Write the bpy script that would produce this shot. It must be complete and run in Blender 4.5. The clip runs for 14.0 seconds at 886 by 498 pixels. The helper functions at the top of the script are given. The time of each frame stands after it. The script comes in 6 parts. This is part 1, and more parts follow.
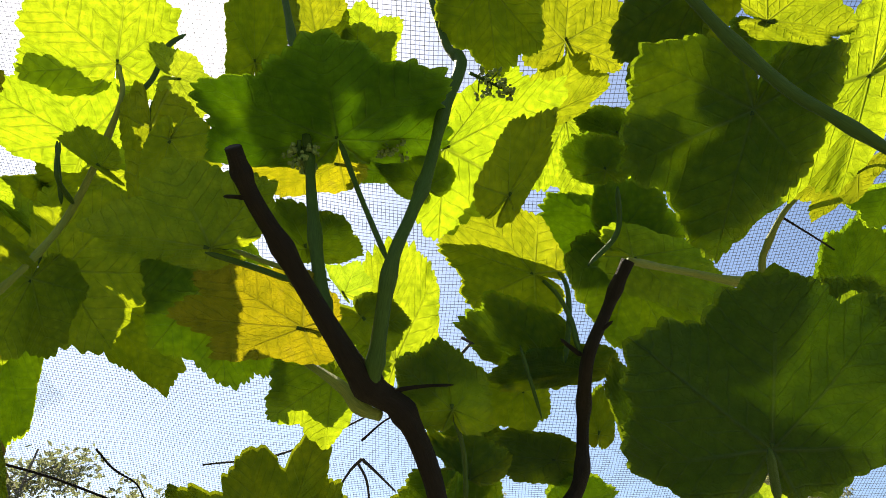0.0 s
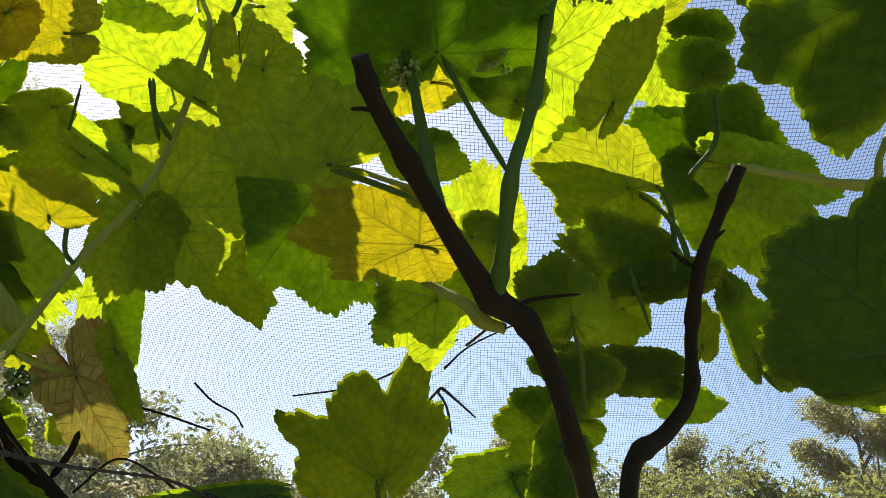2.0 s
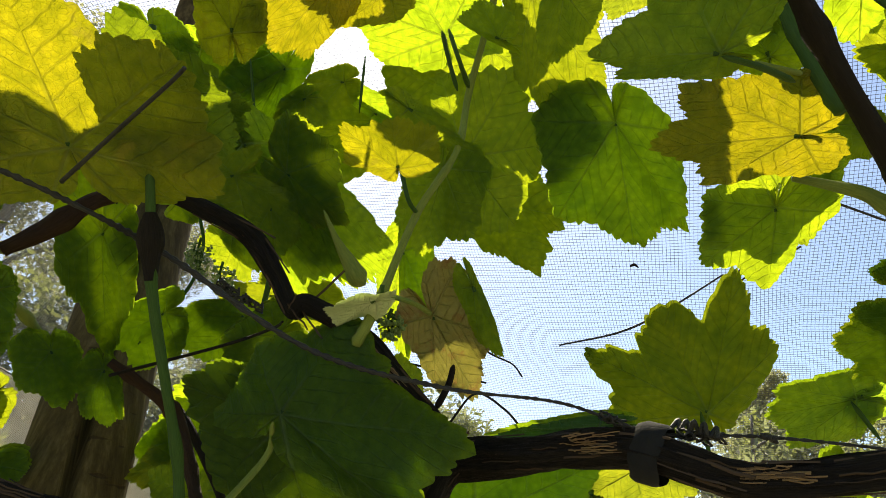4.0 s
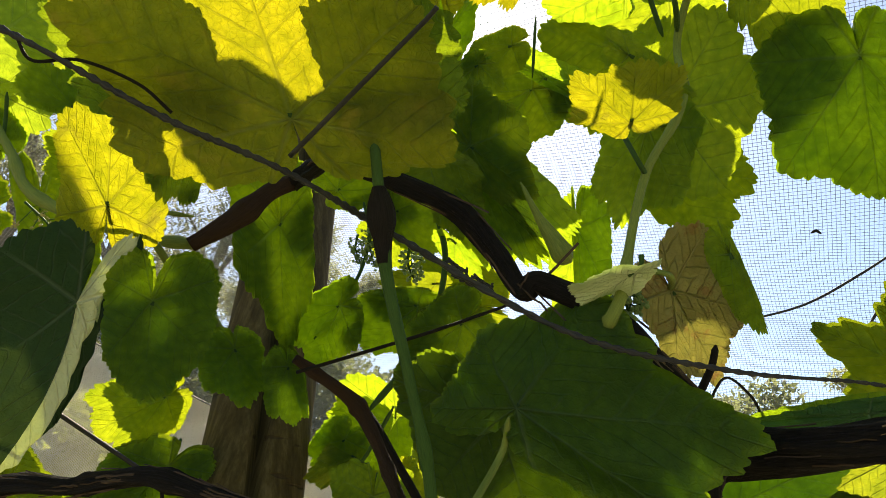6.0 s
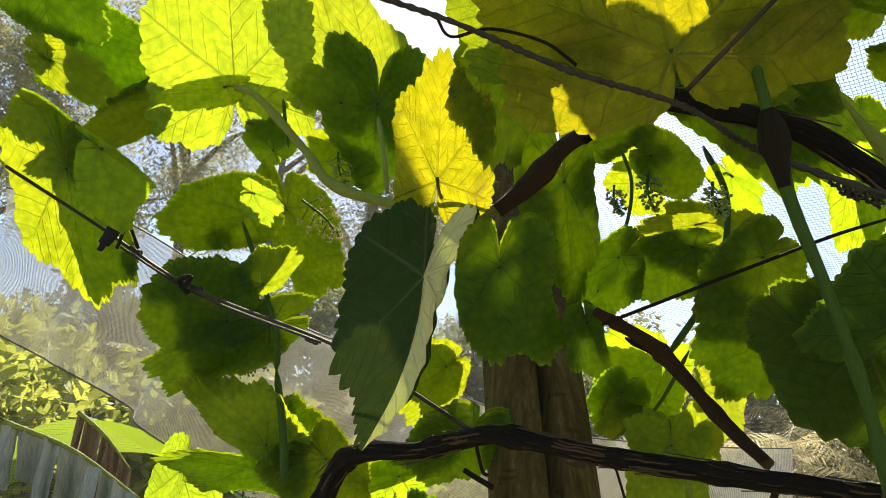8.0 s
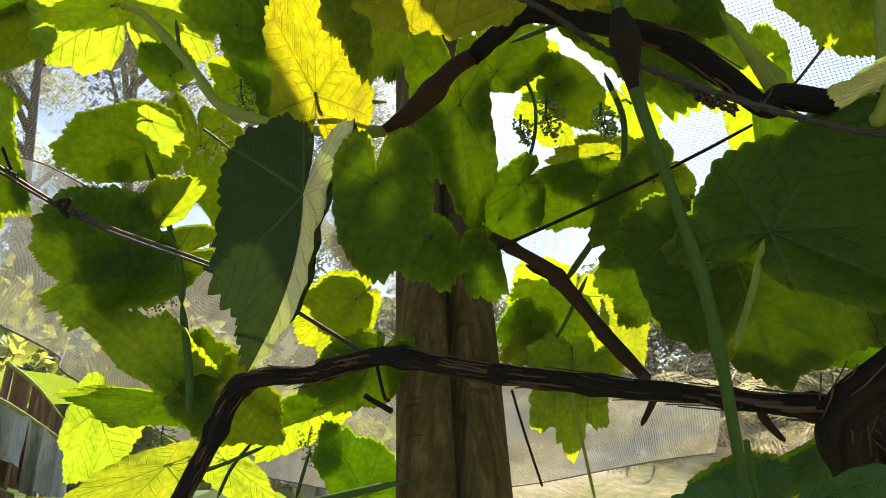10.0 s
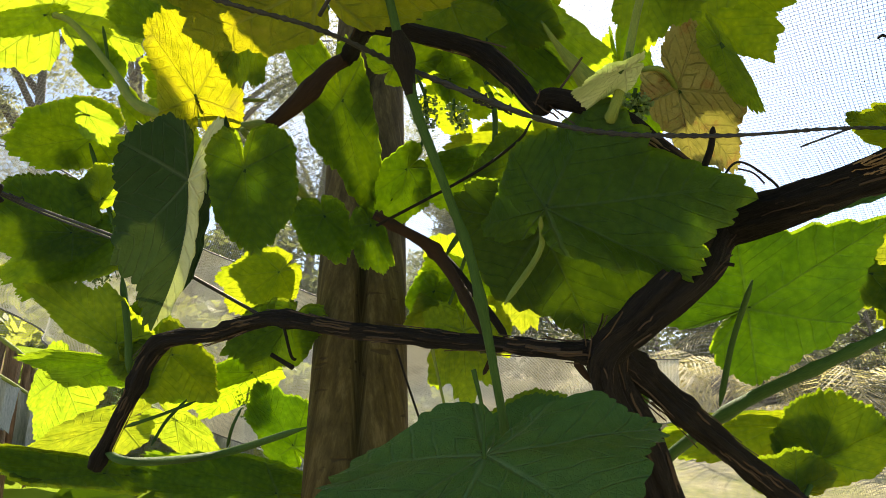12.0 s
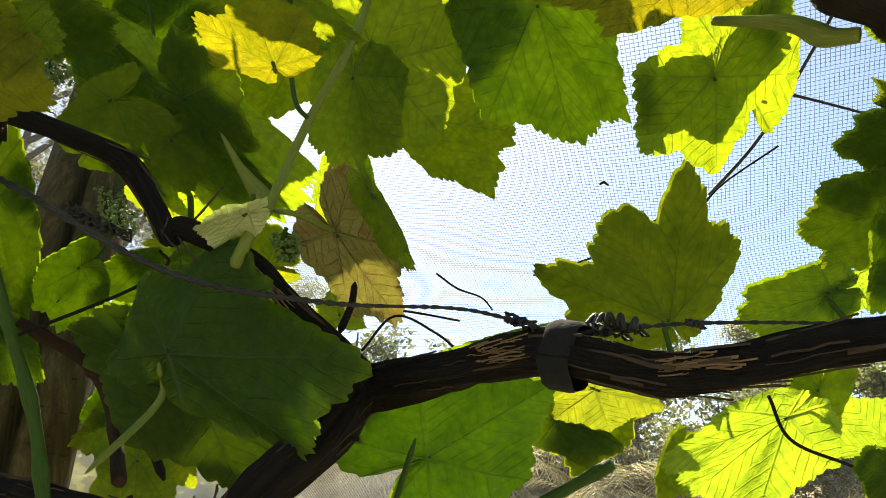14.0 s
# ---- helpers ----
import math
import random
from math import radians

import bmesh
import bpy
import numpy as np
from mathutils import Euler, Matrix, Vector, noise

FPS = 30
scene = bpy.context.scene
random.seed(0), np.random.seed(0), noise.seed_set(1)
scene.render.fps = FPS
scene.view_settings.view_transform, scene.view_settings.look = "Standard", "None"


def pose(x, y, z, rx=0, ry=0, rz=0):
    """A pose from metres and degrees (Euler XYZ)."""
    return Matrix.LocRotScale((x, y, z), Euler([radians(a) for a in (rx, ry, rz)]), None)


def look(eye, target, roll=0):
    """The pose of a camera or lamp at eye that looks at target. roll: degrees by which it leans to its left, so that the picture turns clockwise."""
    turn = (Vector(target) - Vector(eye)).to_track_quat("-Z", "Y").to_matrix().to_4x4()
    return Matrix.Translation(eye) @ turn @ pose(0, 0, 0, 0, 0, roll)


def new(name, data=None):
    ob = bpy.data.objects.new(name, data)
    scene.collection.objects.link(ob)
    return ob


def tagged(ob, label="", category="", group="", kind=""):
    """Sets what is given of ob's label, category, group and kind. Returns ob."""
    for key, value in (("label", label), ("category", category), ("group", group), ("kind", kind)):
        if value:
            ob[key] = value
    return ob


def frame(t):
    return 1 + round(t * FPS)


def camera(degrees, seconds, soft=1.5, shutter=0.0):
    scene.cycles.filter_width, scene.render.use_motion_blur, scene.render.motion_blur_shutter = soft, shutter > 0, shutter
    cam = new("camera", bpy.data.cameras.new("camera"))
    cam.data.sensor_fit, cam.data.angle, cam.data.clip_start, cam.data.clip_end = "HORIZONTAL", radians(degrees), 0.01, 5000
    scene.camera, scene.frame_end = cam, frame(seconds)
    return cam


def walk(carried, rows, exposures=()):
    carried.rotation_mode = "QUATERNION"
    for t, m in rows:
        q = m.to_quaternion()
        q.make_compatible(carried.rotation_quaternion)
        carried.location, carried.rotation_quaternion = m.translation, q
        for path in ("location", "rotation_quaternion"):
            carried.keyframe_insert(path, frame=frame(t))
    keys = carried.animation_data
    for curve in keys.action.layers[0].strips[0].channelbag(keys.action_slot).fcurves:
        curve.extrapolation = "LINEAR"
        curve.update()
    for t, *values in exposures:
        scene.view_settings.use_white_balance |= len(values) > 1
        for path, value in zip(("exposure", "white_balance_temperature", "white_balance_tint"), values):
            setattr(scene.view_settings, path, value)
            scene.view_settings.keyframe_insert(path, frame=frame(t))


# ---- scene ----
cam = camera(64.94, 14.0, soft=0.9)
ROWS = [
    (0.0, -0.0159, 0.0061, 1.4451, 124.693, -3.203, -1.709),
    (0.5, -0.0199, 0.0042, 1.4429, 122.934, -2.829, -2.427),
    (1.0, -0.0287, 0.0017, 1.4376, 122.213, -3.061, -2.240),
    (1.5, -0.0373, 0.0055, 1.4391, 121.909, -2.427, -0.589),
    (2.0, -0.0607, 0.0210, 1.4326, 119.363, -3.104, 3.081),
    (2.5, -0.0936, 0.0317, 1.4250, 117.110, -4.278, 8.342),
    (3.0, -0.1313, 0.0235, 1.4163, 117.168, -5.735, 13.289),
    (3.5, -0.1533, 0.0129, 1.4098, 116.049, -4.689, 17.048),
    (4.0, -0.1801, 0.0236, 1.4008, 115.593, -4.109, 19.620),
    (4.2, -0.1943, 0.0174, 1.3996, 115.158, -4.716, 20.858),
    (6.3, -0.3144, 0.0477, 1.4091, 114.100, -4.019, 28.861),
    (6.5, -0.3248, 0.0506, 1.4088, 113.914, -4.030, 30.062),
    (7.0, -0.3726, 0.0075, 1.4089, 112.849, -3.162, 35.267),
    (7.5, -0.4134, -0.0281, 1.4043, 111.680, -1.349, 39.734),
    (7.7, -0.4287, -0.0410, 1.3968, 111.401, -1.152, 40.451),
    (9.8, -0.4086, -0.0011, 1.3631, 108.426, 0.031, 38.268),
    (10.0, -0.3898, 0.0088, 1.3602, 107.541, 0.267, 37.361),
    (10.5, -0.3483, 0.0125, 1.3634, 107.718, 1.164, 37.753),
    (11.0, -0.3006, 0.0087, 1.3472, 104.326, 1.607, 39.802),
    (11.5, -0.2621, 0.0048, 1.3363, 104.613, 0.931, 39.583),
    (12.0, -0.2223, 0.0167, 1.3244, 105.966, 0.359, 38.303),
    (12.5, -0.2029, 0.0232, 1.3126, 106.055, 0.202, 37.567),
    (13.0, -0.1898, 0.0342, 1.3246, 106.933, 1.104, 36.625),
    (13.5, -0.1504, 0.0638, 1.3475, 108.848, 2.476, 31.843),
    (14.0, -0.1342, 0.1196, 1.3953, 111.992, 0.165, 22.211),
]
walk(cam, [(t, pose(x, y, z, rx, ry, rz)) for t, x, y, z, rx, ry, rz in ROWS], [(0.0, 1.54), (3.5, 1.58), (6.5, 1.78), (7.5, 1.80), (10.0, 1.98), (11.5, 2.10), (12.5, 2.04), (14.0, 1.82)])

# ---- sky and sun ----
SUN_AZ, SUN_EL = -35.0, 51.0
world = bpy.data.worlds.new("sky")
scene.world = world
world.use_nodes = True
wn, wl = world.node_tree.nodes, world.node_tree.links
sky = wn.new("ShaderNodeTexSky")
sky.sky_type = "NISHITA"
sky.sun_disc = False
sky.sun_elevation, sky.sun_rotation = radians(SUN_EL), radians(SUN_AZ)
sky.air_density, sky.dust_density, sky.ozone_density = 1.0, 1.1, 1.2
wn["Background"].inputs["Strength"].default_value = 0.070
wl.new(sky.outputs[0], wn["Background"].inputs["Color"])
sun_way = Vector((math.sin(radians(SUN_AZ)) * math.cos(radians(SUN_EL)), math.cos(radians(SUN_AZ)) * math.cos(radians(SUN_EL)), math.sin(radians(SUN_EL))))
sun = new("sun", bpy.data.lights.new("sun", "SUN"))
sun.data.energy, sun.data.angle, sun.data.color = 4.3, radians(0.53), (1.0, 0.88, 0.64)
sun.matrix_world = look(sun_way * 30, (0, 0, 0))


# ---- materials ----
def material(name, rough=0.6, spec=0.4):
    m = bpy.data.materials.new(name)
    m.use_nodes = True
    b = m.node_tree.nodes["Principled BSDF"]
    b.inputs["Roughness"].default_value = rough
    b.inputs["Specular IOR Level"].default_value = spec
    return m, m.node_tree.nodes, m.node_tree.links, b


def ramp(n, stops):
    r = n.new("ShaderNodeValToRGB")
    e = r.color_ramp.elements
    while len(e) < len(stops):
        e.new(0.5)
    for i, (p, c) in enumerate(stops):
        e[i].position, e[i].color = p, (*c, 1)
    return r


def noise_tex(n, l, scale, detail=4, vec=None, rough=0.55):
    t = n.new("ShaderNodeTexNoise")
    t.inputs["Scale"].default_value, t.inputs["Detail"].default_value, t.inputs["Roughness"].default_value = scale, detail, rough
    if vec:
        l.new(vec, t.inputs["Vector"])
    return t


def calc(n, l, op, a, b=None, clamp=False):
    t = n.new("ShaderNodeMath")
    t.operation, t.use_clamp = op, clamp
    for i, v in enumerate((a, b)):
        if v is None:
            continue
        if isinstance(v, (int, float)):
            t.inputs[i].default_value = v
        else:
            l.new(v, t.inputs[i])
    return t.outputs[0]


def blend(n, l, fac, a, b, mode="MIX"):
    t = n.new("ShaderNodeMix")
    t.data_type, t.blend_type = "RGBA", mode
    for i, v in ((0, fac), (6, a), (7, b)):
        if isinstance(v, (int, float)):
            t.inputs[i].default_value = v
        elif isinstance(v, tuple):
            t.inputs[i].default_value = (*v, 1)
        else:
            l.new(v, t.inputs[i])
    return t.outputs[2]


def leaf_material(name, face, glow, spots=0.0, spot_col=(0.1, 0.06, 0.02), rough=0.5, share=0.33, pucker=0.8):
    """A thin leaf: it scatters light back in one colour and lets it through in another. UV: along and across the nearest vein."""
    m, n, l, b = material(name, rough, 0.18)
    tc, info = n.new("ShaderNodeTexCoord"), n.new("ShaderNodeObjectInfo")
    sep = n.new("ShaderNodeSeparateXYZ")
    l.new(tc.outputs["UV"], sep.inputs[0])
    a, p = sep.outputs[0], sep.outputs[1]
    # main vein, thinning outwards, and side veins that leave it at an angle
    width = calc(n, l, "MULTIPLY_ADD", a, -0.012)
    width.node.inputs[2].default_value = 0.019
    main = calc(n, l, "SUBTRACT", 1.0, calc(n, l, "DIVIDE", p, width), True)
    wob = noise_tex(n, l, 5.0, 2, tc.outputs["UV"])
    run = calc(n, l, "SUBTRACT", calc(n, l, "MULTIPLY", a, 8.0), calc(n, l, "MULTIPLY", p, 7.0))
    run = calc(n, l, "ADD", run, calc(n, l, "MULTIPLY", wob.outputs[0], 0.5))
    side = calc(n, l, "ABSOLUTE", calc(n, l, "SUBTRACT", calc(n, l, "FRACT", run), 0.5))
    side = calc(n, l, "SUBTRACT", 1.0, calc(n, l, "MULTIPLY", side, 11.0), True)
    vein = calc(n, l, "MAXIMUM", main, calc(n, l, "MULTIPLY", side, 0.38), True)
    net = n.new("ShaderNodeTexVoronoi")
    net.feature, net.inputs["Scale"].default_value = "DISTANCE_TO_EDGE", 270.0
    l.new(tc.outputs["Object"], net.inputs["Vector"])
    fine = calc(n, l, "SUBTRACT", 1.0, calc(n, l, "MULTIPLY", net.outputs[0], 7.0), True)
    big = noise_tex(n, l, 22.0, 4, tc.outputs["Object"])
    small = noise_tex(n, l, 130.0, 5, tc.outputs["Object"], 0.65)
    hue = n.new("ShaderNodeHueSaturation")
    hue.inputs["Color"].default_value = (*glow, 1)
    l.new(calc(n, l, "MULTIPLY_ADD", info.outputs["Random"], 0.040), hue.inputs["Hue"])
    hue.inputs["Hue"].links[0].from_node.inputs[2].default_value = 0.474
    l.new(calc(n, l, "MULTIPLY_ADD", info.outputs["Random"], 0.60), hue.inputs["Value"])
    hue.inputs["Value"].links[0].from_node.inputs[2].default_value = 0.70
    tone = ramp(n, [(0.3, (0.50, 0.60, 0.5)), (0.7, (1.0, 1.0, 1.0))])
    l.new(calc(n, l, "ADD", calc(n, l, "MULTIPLY", big.outputs[0], 0.72), calc(n, l, "MULTIPLY", small.outputs[0], 0.28)), tone.inputs[0])
    through_col = blend(n, l, 1.0, hue.outputs[0], tone.outputs[0], "MULTIPLY")
    through_col = blend(n, l, calc(n, l, "MULTIPLY", vein, 0.45), through_col, tuple(c * 0.45 + 0.02 for c in glow))
    cell = n.new("ShaderNodeTexVoronoi")
    cell.feature, cell.inputs["Scale"].default_value = "SMOOTH_F1", 150.0
    l.new(tc.outputs["Object"], cell.inputs["Vector"])
    crinkle = ramp(n, [(0.15, (1.08, 1.08, 1.0)), (0.75, (0.62, 0.68, 0.6))])
    l.new(cell.outputs[0], crinkle.inputs[0])
    through_col = blend(n, l, 0.8, through_col, crinkle.outputs[0], "MULTIPLY")
    through_col = blend(n, l, calc(n, l, "MULTIPLY", fine, 0.17), through_col, tuple(c * 0.45 for c in glow))
    back = blend(n, l, small.outputs[0], face, tuple(c * 1.5 for c in face))
    back = blend(n, l, calc(n, l, "MULTIPLY", vein, 0.65), back, tuple(min(1, c * 1.6 + 0.06) for c in face))
    if spots:
        sn = noise_tex(n, l, 45.0, 5, tc.outputs["Object"], 0.65)
        mask = ramp(n, [(0.60 - 0.12 * spots, (0, 0, 0)), (0.70 - 0.08 * spots, (1, 1, 1))])
        l.new(sn.outputs[0], mask.inputs[0])
        through_col = blend(n, l, calc(n, l, "MULTIPLY", mask.outputs[0], 0.8), through_col, spot_col)
        back = blend(n, l, mask.outputs[0], back, spot_col)
    l.new(back, b.inputs["Base Color"])
    tr = n.new("ShaderNodeBsdfTranslucent")
    l.new(through_col, tr.inputs["Color"])
    bump = n.new("ShaderNodeBump")
    bump.inputs["Strength"].default_value, bump.inputs["Distance"].default_value = pucker, 0.0045
    h = calc(n, l, "ADD", calc(n, l, "MULTIPLY", vein, 0.9), calc(n, l, "MULTIPLY", fine, -0.08))
    h = calc(n, l, "ADD", h, calc(n, l, "ADD", calc(n, l, "MULTIPLY", big.outputs[0], 0.8), calc(n, l, "MULTIPLY", small.outputs[0], 0.35)))
    l.new(h, bump.inputs["Height"])
    l.new(bump.outputs[0], b.inputs["Normal"])
    l.new(bump.outputs[0], tr.inputs["Normal"])
    mix = n.new("ShaderNodeMixShader")
    mix.inputs[0].default_value = share
    l.new(b.outputs[0], mix.inputs[1])
    l.new(tr.outputs[0], mix.inputs[2])
    l.new(mix.outputs[0], n["Material Output"].inputs["Surface"])
    return m


LEAF = {
    "g": leaf_material("green leaf", (0.018, 0.058, 0.010), (0.625, 0.73, 0.014), share=0.52),
    # darker, less translucent copy of the green leaf; its colour stands for shade
    "m": leaf_material("shade-darkened leaf", (0.020, 0.050, 0.007), (0.43, 0.57, 0.012), share=0.42),
    "p": leaf_material("young leaf", (0.045, 0.110, 0.020), (0.66, 0.77, 0.025), share=0.48),
    "y": leaf_material("yellowing leaf", (0.06, 0.082, 0.010), (0.82, 0.77, 0.010), 0.22, (0.27, 0.24, 0.02), share=0.50, pucker=1.0),
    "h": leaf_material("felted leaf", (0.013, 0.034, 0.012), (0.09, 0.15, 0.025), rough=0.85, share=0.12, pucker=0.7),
    "f": leaf_material("glossy leaf", (0.018, 0.058, 0.014), (0.20, 0.33, 0.03), rough=0.5, share=0.2, pucker=0.8),
    "c": leaf_material("withered leaf", (0.26, 0.22, 0.075), (0.42, 0.40, 0.06), 0.55, (0.24, 0.13, 0.04), rough=0.7, share=0.4, pucker=1.0),
    "w": leaf_material("pale leaf underside", (0.42, 0.46, 0.27), (0.4, 0.48, 0.1), rough=0.8, share=0.3),
}
LEAF_LABEL = {"m": "green leaf darkened for shade", "y": "yellowing leaf with brown spots", "c": "withered curled brown-green leaf", "p": "bright young green leaf",
              "h": "dark felted hanging leaf", "f": "glossy dark green leaf", "w": "pale leaf turned underside up"}


def stem_material(name, low, high, rough, streak, bumpy, fibre=0.0, node_col=None):
    m, n, l, b = material(name, rough, 0.15)
    tc = n.new("ShaderNodeTexCoord")
    mp = n.new("ShaderNodeMapping")
    mp.inputs["Scale"].default_value = (streak, 1.6, 1.0)
    l.new(tc.outputs["UV"], mp.inputs["Vector"])
    s1 = noise_tex(n, l, 6.0, 6, mp.outputs[0], 0.7)
    s2 = noise_tex(n, l, 60.0, 4, tc.outputs["Object"])
    col = ramp(n, [(0.32, low), (0.68, high)])
    l.new(s1.outputs[0], col.inputs[0])
    c = blend(n, l, calc(n, l, "MULTIPLY", s2.outputs[0], 0.35), col.outputs[0], tuple(v * 0.55 for v in low))
    l.new(c, b.inputs["Base Color"])
    bump = n.new("ShaderNodeBump")
    bump.inputs["Strength"].default_value, bump.inputs["Distance"].default_value = bumpy, 0.004
    l.new(calc(n, l, "ADD", s1.outputs[0], calc(n, l, "MULTIPLY", s2.outputs[0], 0.3)), bump.inputs["Height"])
    l.new(bump.outputs[0], b.inputs["Normal"])
    return m


STEM = {
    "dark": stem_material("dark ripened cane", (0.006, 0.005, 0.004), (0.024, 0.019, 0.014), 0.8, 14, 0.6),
    "green": stem_material("green shoot", (0.022, 0.055, 0.009), (0.055, 0.110, 0.018), 0.6, 8, 0.3),
    "pale": stem_material("pale yellow-green shoot", (0.11, 0.155, 0.025), (0.23, 0.27, 0.055), 0.6, 8, 0.3),
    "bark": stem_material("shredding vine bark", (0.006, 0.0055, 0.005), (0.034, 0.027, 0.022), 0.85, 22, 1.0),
    "brown": stem_material("brown cane", (0.022, 0.013, 0.008), (0.075, 0.042, 0.022), 0.8, 14, 0.8),
}
STRIP = stem_material("peeling bark fibre", (0.02, 0.014, 0.010), (0.11, 0.075, 0.048), 0.9, 10, 0.4)
PALE_STRIP = stem_material("torn pale bark fibre", (0.07, 0.042, 0.022), (0.40, 0.28, 0.15), 0.9, 10, 0.4)
STEM_LABEL = {"dark": "dark brown ripened cane", "green": "green shoot", "pale": "pale yellow-green shoot", "bark": "old wood with shredding brown bark",
              "brown": "brown woody cane"}


def plain(name, low, high, scale, rough=0.7, bumpy=0.3, metal=0.0, dist=0.003):
    m, n, l, b = material(name, rough, 0.4)
    b.inputs["Metallic"].default_value = metal
    tc = n.new("ShaderNodeTexCoord")
    t1, t2 = noise_tex(n, l, scale, 5, tc.outputs["Object"]), noise_tex(n, l, scale * 7, 3, tc.outputs["Object"])
    col = ramp(n, [(0.3, low), (0.7, high)])
    l.new(calc(n, l, "MULTIPLY_ADD", t2.outputs[0], 0.35), col.inputs[0])
    col.inputs[0].links[0].from_node.inputs[2].default_value = 0.0
    l.new(calc(n, l, "ADD", calc(n, l, "MULTIPLY", t1.outputs[0], 0.65), calc(n, l, "MULTIPLY", t2.outputs[0], 0.35)), col.inputs[0])
    l.new(col.outputs[0], b.inputs["Base Color"])
    bump = n.new("ShaderNodeBump")
    bump.inputs["Strength"].default_value, bump.inputs["Distance"].default_value = bumpy, dist
    l.new(t2.outputs[0], bump.inputs["Height"])
    l.new(bump.outputs[0], b.inputs["Normal"])
    return m


WIRE = plain("weathered wire", (0.010, 0.010, 0.010), (0.040, 0.038, 0.034), 90, 0.6, 0.3, 0.3)
CLIP = plain("black plastic", (0.003, 0.003, 0.003), (0.008, 0.008, 0.008), 60, 0.95, 0.2)
# lit copy of the black net thread: sun on the strands is in the colour
SUNLIT_THREAD = plain("sunlit net thread", (0.30, 0.30, 0.29), (0.45, 0.45, 0.43), 40, 0.6, 0.0)
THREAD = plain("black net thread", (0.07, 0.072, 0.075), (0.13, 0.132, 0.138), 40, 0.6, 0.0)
FLOWER = plain("green flower buds", (0.07, 0.13, 0.03), (0.20, 0.27, 0.07), 120, 0.6, 0.3)
FLOWER_Y = plain("yellow-brown flower buds", (0.22, 0.17, 0.04), (0.45, 0.38, 0.12), 120, 0.6, 0.3)


def post_material():
    m, n, l, b = material("weathered timber", 0.9, 0.1)
    tc = n.new("ShaderNodeTexCoord")
    mp = n.new("ShaderNodeMapping")
    mp.inputs["Scale"].default_value = (1, 1, 0.07)
    l.new(tc.outputs["Object"], mp.inputs["Vector"])
    grain = noise_tex(n, l, 70.0, 6, mp.outputs[0], 0.7)
    blotch = noise_tex(n, l, 7.0, 4, tc.outputs["Object"])
    mp2 = n.new("ShaderNodeMapping")
    mp2.inputs["Scale"].default_value = (0.25, 0.25, 1)
    l.new(tc.outputs["Object"], mp2.inputs["Vector"])
    nick = noise_tex(n, l, 75.0, 2, mp2.outputs[0], 0.5)
    col = ramp(n, [(0.30, (0.016, 0.011, 0.004)), (0.52, (0.075, 0.056, 0.020)), (0.8, (0.20, 0.155, 0.065))])
    l.new(grain.outputs[0], col.inputs[0])
    c = blend(n, l, calc(n, l, "MULTIPLY", blotch.outputs[0], 0.5), col.outputs[0], (0.06, 0.046, 0.016))
    cut = ramp(n, [(0.66, (0, 0, 0)), (0.70, (1, 1, 1))])
    l.new(nick.outputs[0], cut.inputs[0])
    c = blend(n, l, calc(n, l, "MULTIPLY", cut.outputs[0], 0.6), c, (0.03, 0.02, 0.011))
    l.new(c, b.inputs["Base Color"])
    bump = n.new("ShaderNodeBump")
    bump.inputs["Strength"].default_value, bump.inputs["Distance"].default_value = 0.7, 0.004
    l.new(calc(n, l, "SUBTRACT", grain.outputs[0], calc(n, l, "MULTIPLY", cut.outputs[0], 0.8)), bump.inputs["Height"])
    l.new(bump.outputs[0], b.inputs["Normal"])
    return m


TIMBER = post_material()


# ---- makers ----
def finish(name, bm, mat, parent=None, label="", smooth=True):
    me = bpy.data.meshes.new(name)
    bm.to_mesh(me)
    bm.free()
    for p in me.polygons:
        p.use_smooth = smooth
    me.materials.append(mat)
    ob = new(name, me)
    if parent:
        ob.parent = parent
    if label:
        tagged(ob, label)
    return ob


def part(name, bm, mat, parent, label="", smooth=True):
    return finish(name, bm, mat, parent, label, smooth)


def thing(name, label, category, group="", kind="", at=(0, 0, 0)):
    ob = new(name)
    ob.empty_display_size = 0.05
    ob.location = at
    return tagged(ob, label, category, group, kind)


def smooth_line(points, steps):
    """Catmull-Rom through the points (x, y, z, radius)."""
    v = [np.array(p, float) for p in points]
    v = [2 * v[0] - v[1], *v, 2 * v[-1] - v[-2]]
    out = []
    for i in range(1, len(v) - 2):
        for k in range(steps):
            t = k / steps
            out.append(0.5 * (2 * v[i] + (v[i + 1] - v[i - 1]) * t + (2 * v[i - 1] - 5 * v[i] + 4 * v[i + 1] - v[i + 2]) * t ** 2 + (3 * v[i] - v[i - 1] - 3 * v[i + 1] + v[i + 2]) * t ** 3))
    out.append(v[-2])
    return out


